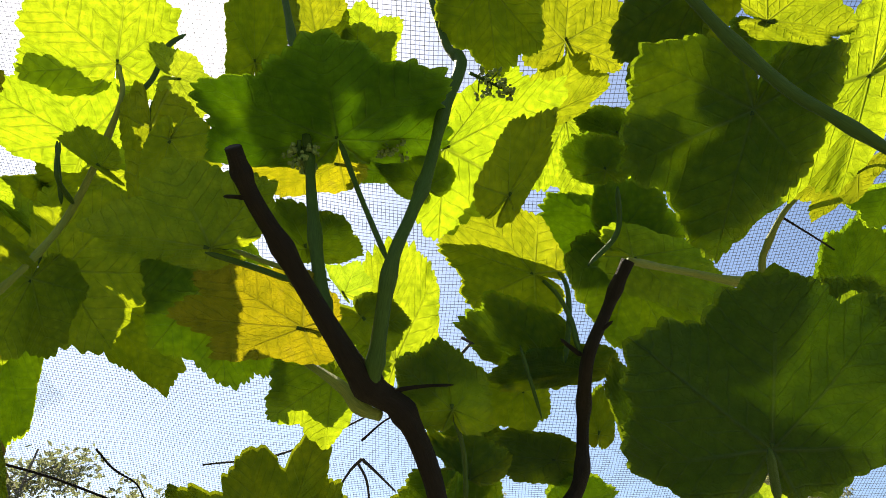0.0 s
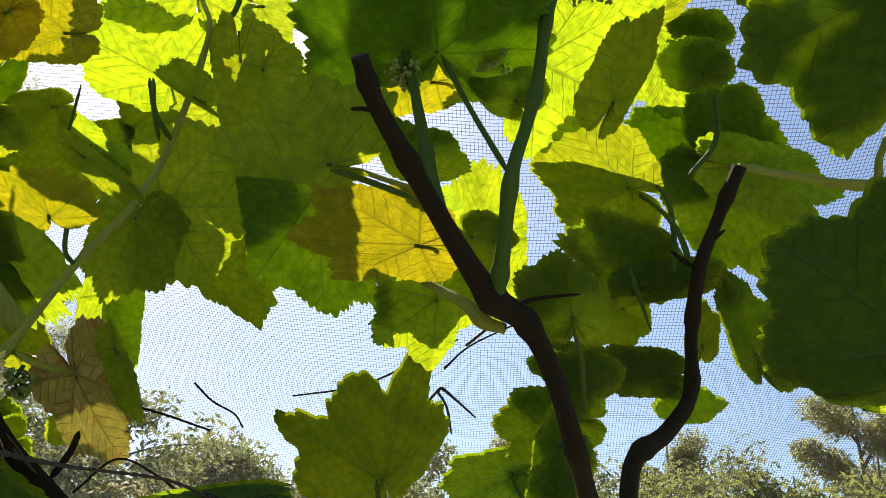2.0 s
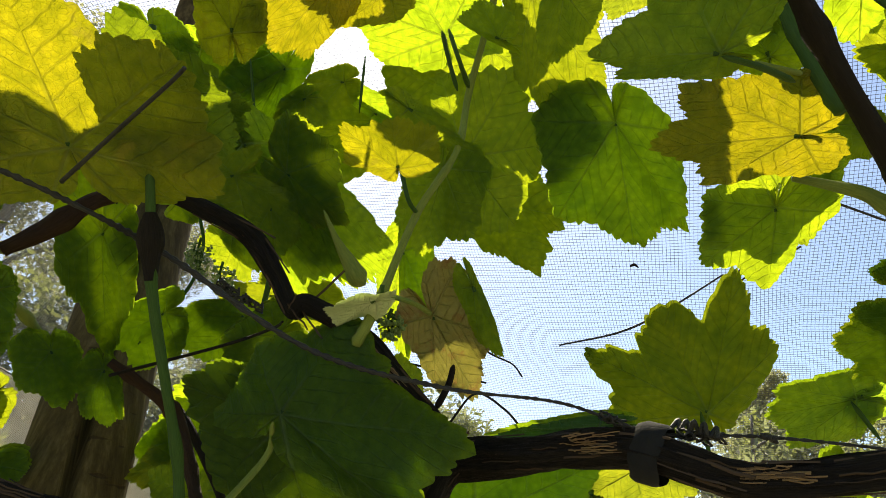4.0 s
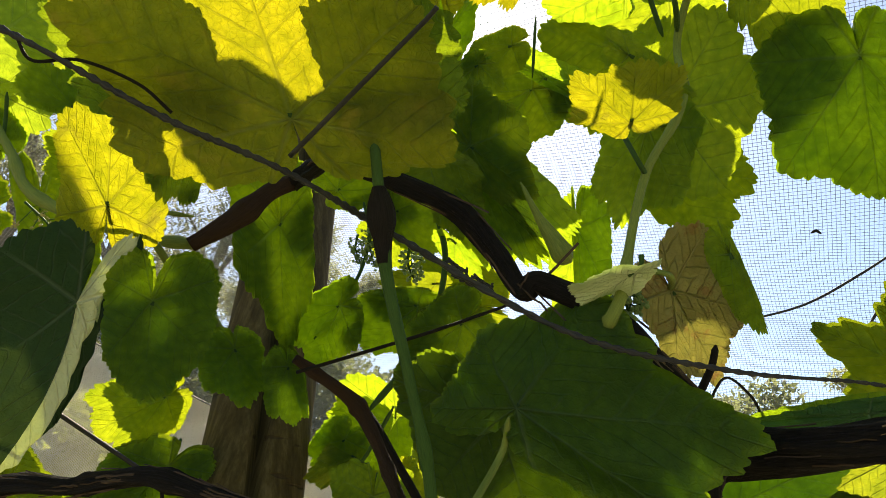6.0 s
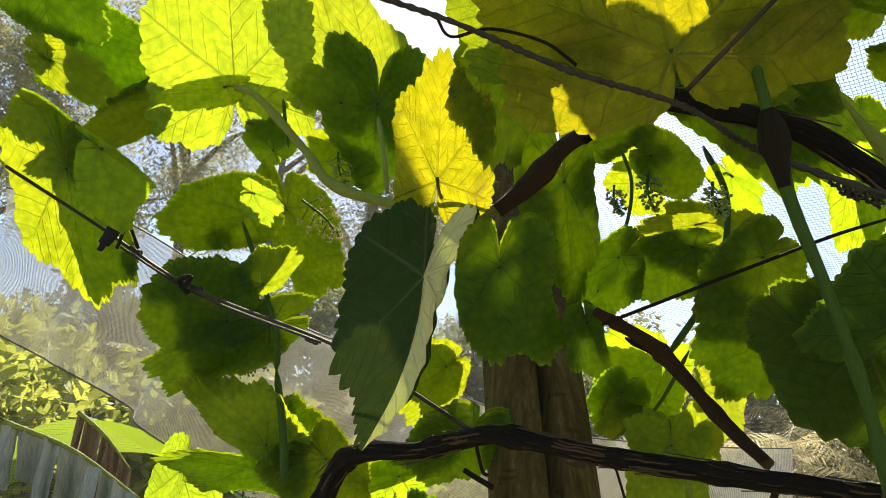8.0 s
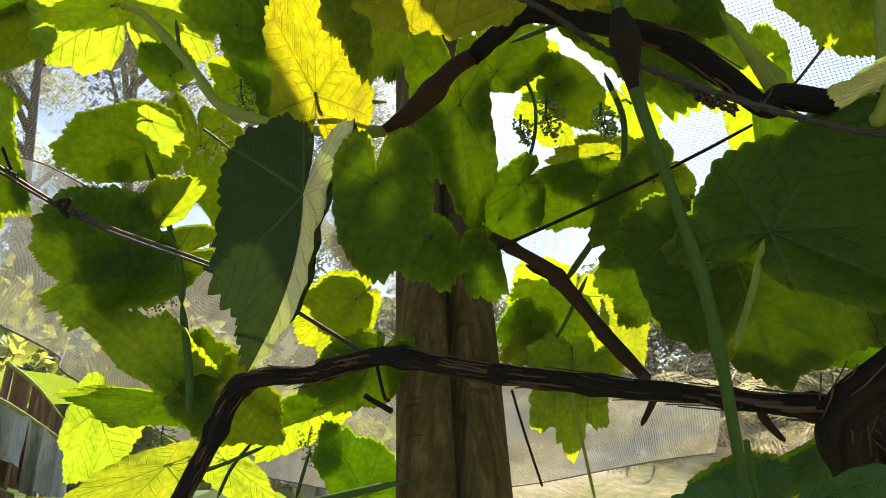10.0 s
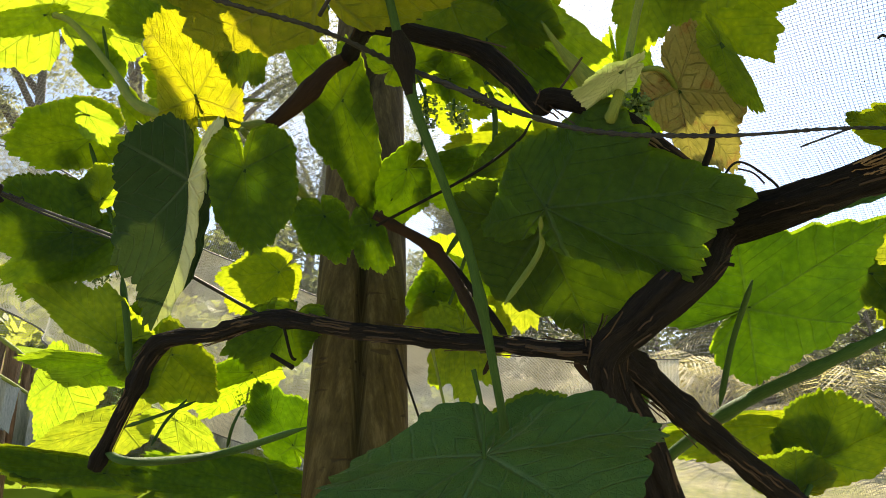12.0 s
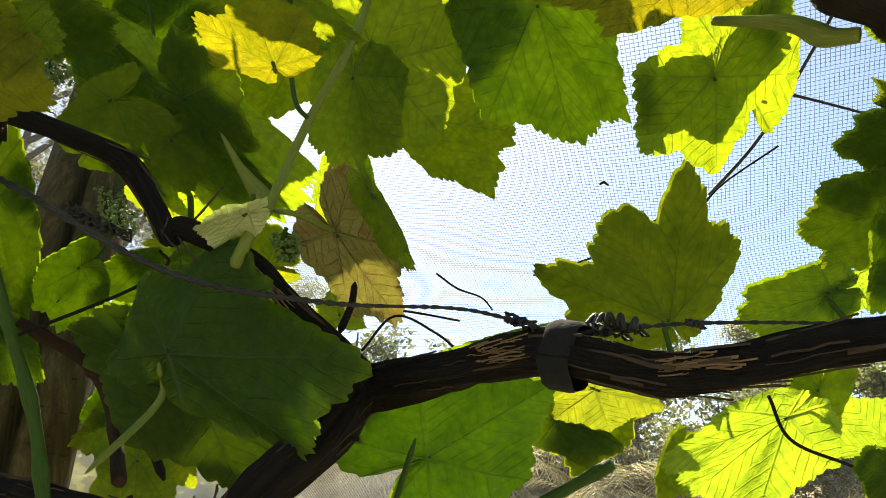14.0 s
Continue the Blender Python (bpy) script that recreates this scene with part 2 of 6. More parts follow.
def tube(bm, line, sides=10, rough=0.0, seed=0.0, caps=True, twist=0.0, ridge=0.0):
    """A round stem along line (x, y, z, radius), with UVs round and along it."""
    uv = bm.loops.layers.uv.verify()
    pts = [Vector(p[:3]) for p in line]
    side = Vector((0.3, 0.2, 0.9))
    rings, run = [], 0.0
    for i, p in enumerate(pts):
        d = (pts[min(i + 1, len(pts) - 1)] - pts[max(i - 1, 0)]).normalized()
        side = (side - d * side.dot(d)).normalized()
        other = d.cross(side)
        if i:
            run += (p - pts[i - 1]).length
        ring = []
        for k in range(sides):
            a = 2 * math.pi * k / sides + twist * run
            r = max(line[i][3], 0.0003)
            if rough:
                r *= 1 + rough * noise.noise(Vector((math.cos(a) * 1.7 + seed, math.sin(a) * 1.7, run * 18))) + 0.5 * rough * noise.noise(Vector((math.cos(a) * 5 + seed, math.sin(a) * 5, run * 30)))
            if ridge:
                r *= 1 + ridge * noise.noise(Vector((math.cos(a) * 4.5, math.sin(a) * 4.5 + seed, run * 9))) + 0.6 * ridge * noise.noise(Vector((math.cos(a) * 10, math.sin(a) * 10 + seed, run * 22)))
            ring.append(bm.verts.new(p + (side * math.cos(a) + other * math.sin(a)) * r))
        rings.append((ring, run))
    for (a, ra), (b, rb) in zip(rings, rings[1:]):
        for k in range(sides):
            f = bm.faces.new((a[k], a[(k + 1) % sides], b[(k + 1) % sides], b[k]))
            for lp, q in zip(f.loops, ((k, ra), (k + 1, ra), (k + 1, rb), (k, rb))):
                lp[uv].uv = (q[0] / sides, q[1] * 10)
    if caps:
        bm.faces.new(list(reversed(rings[0][0])))
        bm.faces.new(rings[-1][0])


VINE = thing("grapevine", "grapevine with broad green leaves trained along wires", "grapevine", "grapevines")
# holds leaves added out of view and behind others, only to cast shade
SHADE_VINE = thing("grapevine", "unseen grapevine leaves added to cast shade", "grapevine", "grapevines")
rng = random.Random(7)
KNOTS = {"dark": 0.16, "green": 0.10, "pale": 0.10, "bark": 0.34, "brown": 0.18}


TORN = {"cordon": (6.65, 8.55), "arm": (8.6,)}


def stem(name, kind, points):
    """A trunk, cane, shoot or petiole of the vine, swollen at its nodes."""
    bm = bmesh.new()
    line = smooth_line(points, 14 if kind == "bark" else 9)
    run = 0.0
    for a, b in zip(line, line[1:]):
        run += np.linalg.norm(b[:3] - a[:3])
    if name in ("shoot", "cane", "stub"):
        for nd in range(int(run / 0.075) + 1):
            at = rng.uniform(0.2, 0.8) + nd
            for i, q in enumerate(line):
                s = i / len(line) * run / 0.075 - at
                q[3] *= 1 + 0.30 * math.exp(-(s * 9) ** 2)
    if name in ("petiole", "twig", "spur", "leaf_fold"):
        for i, f in ((0, 0.3), (1, 0.7), (-1, 0.3), (-2, 0.7)):
            line[i][3] *= f
    sides = 40 if kind == "bark" else 24 if kind == "brown" else 12
    tube(bm, line, sides, KNOTS[kind], rng.random() * 50, ridge={"bark": 0.30, "brown": 0.18}.get(kind, 0.0))
    ob = part(name, bm, STEM[kind], VINE, STEM_LABEL[kind])
    if kind == "bark":
        # strips of bark that peel away
        strips = bmesh.new()
        for _ in range(int(run * (80 if name == "arm" else 200))):
            i = rng.randrange(2, len(line) - 5)
            a = rng.random() * 6.28
            d = Vector(line[i + 3][:3] - line[i][:3]).normalized()
            u = d.orthogonal().normalized()
            w = d.cross(u)
            out = u * math.cos(a) + w * math.sin(a)
            cross = d.cross(out)
            wid, ln, lift = rng.uniform(0.0003, 0.0013), rng.uniform(0.012, 0.05), rng.uniform(0.0, 0.004) * rng.random()
            prev = None
            for k in range(5):
                c = Vector(line[i][:3]) + d * ln * k / 4 + out * (line[i][3] * 1.02 + lift * (k / 4) ** 2) + cross * rng.uniform(-0.001, 0.001)
                pair = [strips.verts.new(c - cross * wid), strips.verts.new(c + cross * wid), strips.verts.new(c + out * 0.0009)]
                if prev:
                    for q in range(3):
                        strips.faces.new((prev[q], prev[(q + 1) % 3], pair[(q + 1) % 3], pair[q]))
                prev = pair
        # torn patches of paler fibre on the side that faces the rows
        torn = bmesh.new()
        for place in TORN.get(name, ()):
            i = int(place * 14)
            d = Vector(line[i + 3][:3] - line[i - 3][:3]).normalized()
            front = Vector((-0.15, -0.85, 0.35))
            front = (front - d * front.dot(d)).normalized()
            for _ in range(30):
                a = rng.gauss(0.35, 0.32)
                out = front * math.cos(a) + d.cross(front) * math.sin(a)
                cross = d.cross(out)
                st, ln, wid, lift = rng.uniform(-0.022, 0.006), rng.uniform(0.006, 0.024), rng.uniform(0.00018, 0.0006), rng.uniform(0, 0.003) * rng.random()
                prev = None
                for k in range(4):
                    c = Vector(line[i][:3]) + d * (st + ln * k / 3) + out * (line[i][3] * 1.14 + lift * k / 3) + cross * rng.uniform(-0.0008, 0.0008)
                    pair = [torn.verts.new(c - cross * wid), torn.verts.new(c + cross * wid), torn.verts.new(c + out * 0.0008)]
                    if prev:
                        for q in range(3):
                            torn.faces.new((prev[q], prev[(q + 1) % 3], pair[(q + 1) % 3], pair[q]))
                    prev = pair
        if torn.verts:
            tagged(part("torn_bark", torn, PALE_STRIP, ob, "torn pale tan bark fibre", False), kind="stuff")
        else:
            torn.free()
        tagged(part("bark_fibre", strips, STRIP, ob, "loose strips of bark", False), kind="stuff")
    return ob


LOBES = ((0, 1.0), (16, 0.88), (27, 0.78), (40, 0.86), (50, 0.91), (64, 0.82), (77, 0.72), (92, 0.74), (106, 0.75), (125, 0.58), (150, 0.40), (168, 0.29), (176, 0.17), (180, 0.04))
VEINS = (0.0, 50.0, 104.0, 152.0)


def lobe_radius(deg, depth):
    deg = min(abs(deg), 180)
    r = 0.06
    for (a, ra), (b, rb) in zip(LOBES, LOBES[1:]):
        if deg <= b:
            t = (deg - a) / (b - a)
            t = t * t * (3 - 2 * t)
            r = ra + (rb - ra) * t
            break
    even = 0.95 - 0.42 * (deg / 180) - 0.20 * max(0, deg - 105) / 60 if deg < 166 else r
    return even + (r - even) * depth


def blade(along, left, right, r, kind, depth, fringe=1.0):
    """A toothed, lobed vine leaf: the stalk joins at the origin. along: to the tip; left, right: half widths; the lower face looks along z."""
    bm = bmesh.new()
    uv = bm.loops.layers.uv.verify()
    rings = 9
    size = 0.5 * along.length + 0.25 * (left.length + right.length)
    cup, droop, fold = r.uniform(-0.10, 0.08), r.uniform(-0.14, 0.06), r.uniform(-0.10, 0.12)
    wave = r.uniform(0.02, 0.05)
    if kind == "c":
        fold, droop, wave = 0.35, -0.25, 0.08
    if kind == "h":
        fold, droop, cup, wave = 0.12, -0.12, 0.10, 0.05
    ox, oy, oz = r.random() * 40, r.random() * 40, r.random() * 40
    # teeth of uneven width: valley, flank, point, flank
    marks, deg = [], -178.0
    while deg < 178:
        step = min(r.choice((4.0, 5.0, 6.0, 8.5, 11.0)) * r.uniform(0.8, 1.2), 178.5 - deg)
        high = 0.0056 * step * r.uniform(0.35, 1.3) * fringe if abs(deg + step / 2) < 168 else 0.0
        lean = r.uniform(0.42, 0.6)
        marks += [(deg, -0.014), (deg + step * lean * 0.5, high * 0.55), (deg + step * lean, high), (deg + step * (1 + lean) / 2, high * 0.45)]
        deg += step
    marks.append((178.5, 0.0))

    def spot(deg, f):
        return lobe_radius(deg, depth) * (1 + 0.05 * noise.noise(Vector((deg / 28 + ox, oy, 0)))) * f

    def place(deg, f, tooth):
        rr = spot(deg, f) * (1 + tooth)
        a = radians(deg)
        x, y = rr * math.sin(a), rr * math.cos(a)
        z = cup * (x * x + y * y) + droop * max(y, 0) ** 2 + fold * abs(x) * 0.6
        z += wave * f * f * math.sin(a * 5 + ox) + 0.05 * f * noise.noise(Vector((x * 3 + ox, y * 3 + oy, oz)))
        z += 0.035 * f * noise.noise(Vector((x * 9 + oy, y * 9 + ox, oz)))
        # the blade swells between its veins
        near = min(abs(abs(deg) - v) for v in VEINS)
        z -= 0.0016 * min(near, 22) * f
        p = along * y + (right * x if x > 0 else left * -x)
        crease = 0.19 + 0.14 * noise.noise(Vector((y * 6.5, 3.1, 0))) + 0.25 * max(0.0, 0.25 - y)
        if kind == "h" and x > crease:
            # the outer part of one half folds back on itself
            p = along * y + right * (crease + 0.15 * (x - crease))
            z -= 0.9 * (x - crease)
        if kind == "h":
            # its midrib bows sideways as it hangs
            p += right * 0.62 * max(0.0, y) * (1 - min(1.0, y))
            z += 0.35 * max(0.0, x)
        return p + Vector((0, 0, z * size))

    hub = bm.verts.new((0, 0, 0))
    grid = [[(bm.verts.new(place(d, j / rings, 0 if j < rings else t)), d, spot(d, j / rings)) for d, t in marks] for j in range(1, rings + 1)]

    def mark(face, info):
        mid = sum(abs(q[0]) for q in info) / len(info)
        v = min(VEINS, key=lambda w: abs(mid - w))
        for lp, (deg, rad) in zip(face.loops, info):
            a = radians(abs(deg) - v)
            lp[uv].uv = (rad * math.cos(a), abs(rad * math.sin(a)))
        across = sum(q[1] * math.sin(radians(q[0])) for q in info) / len(info)
        if kind == "h" and 0 < across < (0.22 if abs(info[0][0]) < 70 else 0.34):
            face.material_index = 1

    for i in range(len(marks) - 1):
        p, q = grid[0][i], grid[0][i + 1]
        mark(bm.faces.new((hub, q[0], p[0])), ((p[1], 0), (q[1], q[2]), (p[1], p[2])))
        for j in range(rings - 1):
            a, b, c, d = grid[j][i], grid[j][i + 1], grid[j + 1][i + 1], grid[j + 1][i]
            mark(bm.faces.new((a[0], b[0], c[0], d[0])), ((a[1], a[2]), (b[1], b[2]), (c[1], c[2]), (d[1], d[2])))
    return bm


def put_blade(at, along, left, right, kind, depth, owner, label, lift=0.0, fringe=1.0):
    r = random.Random(hash((round(at[0] * 1000), round(at[1] * 1000), round(at[2] * 1000))))
    y = along.normalized()
    z = (right - left).cross(along).normalized()
    if z.dot(sun_way) > 0:
        z = -z
    x = y.cross(z)
    turn = Matrix((x, y, z))
    ob = part("leaf", blade(turn @ along, turn @ left, turn @ right, r, kind, depth, fringe), LEAF[kind], owner, label)
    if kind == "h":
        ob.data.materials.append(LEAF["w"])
    ob.matrix_local = Matrix.Translation(Vector(at) + sun_way * lift) @ turn.transposed().to_4x4()
    return ob, r


# mostly hidden leaves added on a leaf's sunny side to shade it, by what they leave bare: offset across, along, scales
# along, left, right
SHADE_OVER = {"1": ((0, 0, 1.0, 1.0, 1.0),), "b": ((0, 0.22, 0.80, 0.96, 1.08),), "t": ((0, 0, 0.66, 0.9, 0.9),), "l": ((0.0, 0, 0.96, 0.2, 1.0),), "r": ((0.0, 0, 0.96, 1.0, 0.2),),
        "m": ((-0.42, 0.16, 0.62, 0.58, 0.30), (0.42, 0.16, 0.62, 0.30, 0.58))}


def leaf(at, along, left, right, kind, depth, over="", owner=None):
    """A leaf of the vine. at: where its stalk joins; along: to its tip; left, right: its half widths; over: how a leaf
    added behind it shades it.
    """
    along, left, right = Vector(along), Vector(left), Vector(right)
    ob, r = put_blade(at, along, left, right, kind, depth, owner or VINE, LEAF_LABEL.get(kind, ""))
    for u, v, sa, sl, sr in SHADE_OVER.get(over, ()):
        spot = Vector(at) + along * v + (right * u if u > 0 else left * -u)
        # added blocker just sunward of the leaf, in the darkened leaf material
        put_blade(spot, along * sa, left * sl, right * sr, "m", depth, SHADE_VINE, LEAF_LABEL["m"], r.uniform(0.004, 0.006))
    bm = bmesh.new()
    ln = r.uniform(0.16, 0.28) * (left.length + right.length)
    end = Vector((r.uniform(-0.4, 0.4) * ln, -0.55 * ln, -0.75 * ln))
    mid = end * 0.5 + Vector((0, -0.12 * ln, 0.10 * ln))
    tube(bm, smooth_line([(0, 0.004, 0, 0.0014), (*mid, 0.0013), (*end, 0.0018)], 6), 6)
    part("petiole", bm, STEM["green"], ob)
    return ob


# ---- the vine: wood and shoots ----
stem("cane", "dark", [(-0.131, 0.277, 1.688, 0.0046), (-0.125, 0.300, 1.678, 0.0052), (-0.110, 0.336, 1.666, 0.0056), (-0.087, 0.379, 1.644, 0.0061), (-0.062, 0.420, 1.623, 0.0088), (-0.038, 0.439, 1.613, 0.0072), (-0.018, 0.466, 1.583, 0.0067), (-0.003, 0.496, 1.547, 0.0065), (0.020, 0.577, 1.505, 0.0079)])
stem("shoot", "green", [(-0.059, 0.419, 1.619, 0.0047), (-0.056, 0.401, 1.638, 0.0049), (-0.051, 0.372, 1.683, 0.0044), (-0.042, 0.371, 1.721, 0.0040), (-0.034, 0.377, 1.762, 0.0045), (-0.026, 0.385, 1.833, 0.0043), (-0.015, 0.387, 1.893, 0.0049), (-0.028, 0.395, 1.924, 0.0035), (-0.047, 0.394, 1.992, 0.0029)])
stem("shoot", "green", [(-0.091, 0.403, 1.661, 0.0042), (-0.101, 0.400, 1.693, 0.0046), (-0.115, 0.395, 1.751, 0.0040), (-0.126, 0.398, 1.800, 0.0035), (-0.160, 0.404, 1.923, 0.0036), (-0.182, 0.400, 1.995, 0.0030)])
stem("petiole", "green", [(-0.052, 0.372, 1.683, 0.0020), (-0.078, 0.383, 1.744, 0.0019), (-0.102, 0.391, 1.803, 0.0024)])
stem("petiole", "green", [(-0.155, 0.340, 1.663, 0.0016), (-0.135, 0.361, 1.669, 0.0020), (-0.114, 0.391, 1.678, 0.0021)])
stem("shoot", "pale", [(-0.112, 0.462, 1.655, 0.0026), (-0.095, 0.453, 1.642, 0.0032), (-0.078, 0.444, 1.628, 0.0043), (-0.066, 0.443, 1.616, 0.0043), (-0.053, 0.439, 1.610, 0.0036)])
stem("twig", "dark", [(-0.044, 0.422, 1.621, 0.0018), (-0.026, 0.417, 1.623, 0.0012), (-0.007, 0.412, 1.623, 0.0009)])
stem("cane", "dark", [(0.138, 0.495, 1.783, 0.0055), (0.123, 0.518, 1.749, 0.0051), (0.107, 0.537, 1.707, 0.0058), (0.115, 0.606, 1.681, 0.0055), (0.112, 0.622, 1.631, 0.0061), (0.088, 0.619, 1.596, 0.0075), (0.057, 0.601, 1.570, 0.0072), (0.048, 0.599, 1.537, 0.0070), (0.048, 0.599, 1.505, 0.0068)])
stem("shoot", "pale", [(0.138, 0.495, 1.783, 0.0028), (0.193, 0.529, 1.799, 0.0034), (0.276, 0.558, 1.811, 0.0044), (0.283, 0.543, 1.833, 0.0031), (0.291, 0.509, 1.855, 0.0026), (0.313, 0.494, 1.878, 0.0021)])
stem("petiole", "green", [(0.078, 0.634, 1.856, 0.0020), (0.092, 0.583, 1.799, 0.0022), (0.096, 0.544, 1.750, 0.0025), (0.099, 0.532, 1.714, 0.0027)])
stem("petiole", "green", [(0.091, 0.552, 1.712, 0.0024), (0.100, 0.569, 1.767, 0.0026), (0.102, 0.589, 1.817, 0.0023), (0.092, 0.626, 1.868, 0.0020)])
stem("shoot", "green", [(0.089, 0.215, 1.765, 0.0029), (0.116, 0.226, 1.735, 0.0030), (0.142, 0.234, 1.710, 0.0032), (0.161, 0.236, 1.695, 0.0029), (0.187, 0.240, 1.677, 0.0026), (0.203, 0.241, 1.662, 0.0023)])
stem("petiole", "green", [(0.162, 0.579, 1.937, 0.0030), (0.165, 0.607, 1.897, 0.0030), (0.128, 0.597, 1.844, 0.0024)])
stem("petiole", "green", [(0.149, 0.341, 1.569, 0.0023), (0.163, 0.372, 1.552, 0.0026)])
stem("petiole", "green", [(-0.006, 0.469, 1.628, 0.0016), (0.005, 0.510, 1.614, 0.0017), (0.010, 0.546, 1.587, 0.0021)])
stem("shoot", "pale", [(-0.416, 0.469, 1.558, 0.0034), (-0.407, 0.449, 1.553, 0.0042), (-0.399, 0.450, 1.573, 0.0037), (-0.400, 0.465, 1.597, 0.0034), (-0.389, 0.488, 1.676, 0.0032), (-0.359, 0.490, 1.734, 0.0027), (-0.364, 0.524, 1.825, 0.0034), (-0.321, 0.460, 1.893, 0.0025), (-0.345, 0.470, 1.956, 0.0023)])
stem("petiole", "green", [(-0.321, 0.460, 1.893, 0.0025), (-0.307, 0.467, 1.935, 0.0026), (-0.307, 0.469, 1.986, 0.0028), (-0.297, 0.475, 2.016, 0.0019)])
stem("petiole", "pale", [(-0.398, 0.468, 1.594, 0.0021), (-0.373, 0.461, 1.583, 0.0020), (-0.384, 0.527, 1.599, 0.0023)])
stem("petiole", "green", [(-0.407, 0.484, 1.719, 0.0020), (-0.392, 0.474, 1.680, 0.0019), (-0.389, 0.489, 1.674, 0.0019)])
stem("petiole", "green", [(-0.372, 0.479, 1.862, 0.0022), (-0.359, 0.478, 1.822, 0.0021), (-0.364, 0.523, 1.826, 0.0027)])
stem("petiole", "pale", [(-0.095, 0.413, 1.694, 0.0018), (-0.124, 0.383, 1.684, 0.0017), (-0.150, 0.367, 1.684, 0.0017)])
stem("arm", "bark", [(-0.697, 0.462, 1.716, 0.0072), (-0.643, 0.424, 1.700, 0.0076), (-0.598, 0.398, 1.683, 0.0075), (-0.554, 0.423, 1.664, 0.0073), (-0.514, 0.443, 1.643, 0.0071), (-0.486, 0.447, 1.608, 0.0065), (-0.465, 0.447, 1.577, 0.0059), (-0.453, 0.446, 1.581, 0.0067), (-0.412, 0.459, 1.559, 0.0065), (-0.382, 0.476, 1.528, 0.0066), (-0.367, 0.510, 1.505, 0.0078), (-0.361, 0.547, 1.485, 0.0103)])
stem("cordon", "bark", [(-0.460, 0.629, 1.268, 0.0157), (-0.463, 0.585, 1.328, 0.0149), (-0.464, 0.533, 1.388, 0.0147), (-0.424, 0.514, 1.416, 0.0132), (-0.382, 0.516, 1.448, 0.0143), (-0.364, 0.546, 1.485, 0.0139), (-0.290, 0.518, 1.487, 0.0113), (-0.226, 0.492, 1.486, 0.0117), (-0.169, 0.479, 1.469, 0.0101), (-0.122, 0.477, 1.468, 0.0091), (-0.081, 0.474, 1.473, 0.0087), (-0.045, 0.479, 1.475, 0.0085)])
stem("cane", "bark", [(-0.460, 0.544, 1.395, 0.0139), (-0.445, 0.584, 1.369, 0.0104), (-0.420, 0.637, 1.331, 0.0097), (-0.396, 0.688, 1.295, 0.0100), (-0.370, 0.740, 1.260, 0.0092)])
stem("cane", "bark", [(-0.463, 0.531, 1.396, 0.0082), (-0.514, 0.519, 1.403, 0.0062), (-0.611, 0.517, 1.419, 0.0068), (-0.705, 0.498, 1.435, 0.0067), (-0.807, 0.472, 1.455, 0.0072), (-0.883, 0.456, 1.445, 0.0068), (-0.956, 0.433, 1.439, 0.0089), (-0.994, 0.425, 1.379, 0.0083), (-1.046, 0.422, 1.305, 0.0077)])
stem("cane", "brown", [(-0.748, 0.558, 1.580, 0.0046), (-0.722, 0.596, 1.559, 0.0060), (-0.707, 0.625, 1.540, 0.0075), (-0.667, 0.617, 1.487, 0.0057), (-0.613, 0.581, 1.433, 0.0058)])
stem("shoot", "green", [(-0.513, 0.292, 1.730, 0.0026), (-0.512, 0.303, 1.691, 0.0027), (-0.513, 0.317, 1.654, 0.0031), (-0.513, 0.333, 1.613, 0.0032), (-0.514, 0.353, 1.564, 0.0038), (-0.508, 0.379, 1.508, 0.0034), (-0.505, 0.405, 1.461, 0.0034), (-0.505, 0.422, 1.418, 0.0036), (-0.507, 0.439, 1.372, 0.0032), (-0.509, 0.453, 1.332, 0.0030)])
stem("petiole", "pale", [(-0.484, 0.474, 1.500, 0.0021), (-0.497, 0.493, 1.478, 0.0025), (-0.504, 0.449, 1.428, 0.0025)])
stem("shoot", "green", [(-0.226, 0.696, 1.443, 0.0045), (-0.289, 0.707, 1.415, 0.0048), (-0.339, 0.697, 1.392, 0.0049), (-0.426, 0.726, 1.360, 0.0059), (-0.522, 0.764, 1.306, 0.0055), (-0.581, 0.783, 1.266, 0.0052)])
stem("petiole", "green", [(-0.379, 0.660, 1.466, 0.0025), (-0.411, 0.691, 1.418, 0.0026), (-0.437, 0.717, 1.362, 0.0032)])
stem("petiole", "green", [(-0.409, 0.998, 1.310, 0.0034), (-0.415, 0.953, 1.283, 0.0033), (-0.426, 0.906, 1.253, 0.0031)])
stem("stub", "brown", [(-0.696, 0.463, 1.717, 0.0072), (-0.713, 0.448, 1.701, 0.0079), (-0.736, 0.433, 1.669, 0.0086), (-0.764, 0.419, 1.643, 0.0061)])
stem("shoot", "pale", [(-0.762, 0.420, 1.644, 0.0049), (-0.819, 0.392, 1.650, 0.0044), (-0.912, 0.356, 1.688, 0.0051), (-0.949, 0.340, 1.736, 0.0042), (-0.997, 0.308, 1.802, 0.0038), (-1.019, 0.294, 1.817, 0.0034)])
stem("shoot", "pale", [(-0.780, 0.397, 1.636, 0.0032), (-0.799, 0.451, 1.621, 0.0039), (-0.818, 0.502, 1.614, 0.0051), (-0.829, 0.539, 1.605, 0.0053), (-0.818, 0.568, 1.602, 0.0068)])
stem("petiole", "pale", [(-0.751, 0.405, 1.662, 0.0020), (-0.783, 0.364, 1.655, 0.0023), (-0.827, 0.353, 1.653, 0.0024)])
stem("petiole", "green", [(-1.143, 0.474, 1.553, 0.0045), (-1.125, 0.454, 1.596, 0.0039), (-1.136, 0.431, 1.663, 0.0034), (-1.175, 0.419, 1.744, 0.0030)])
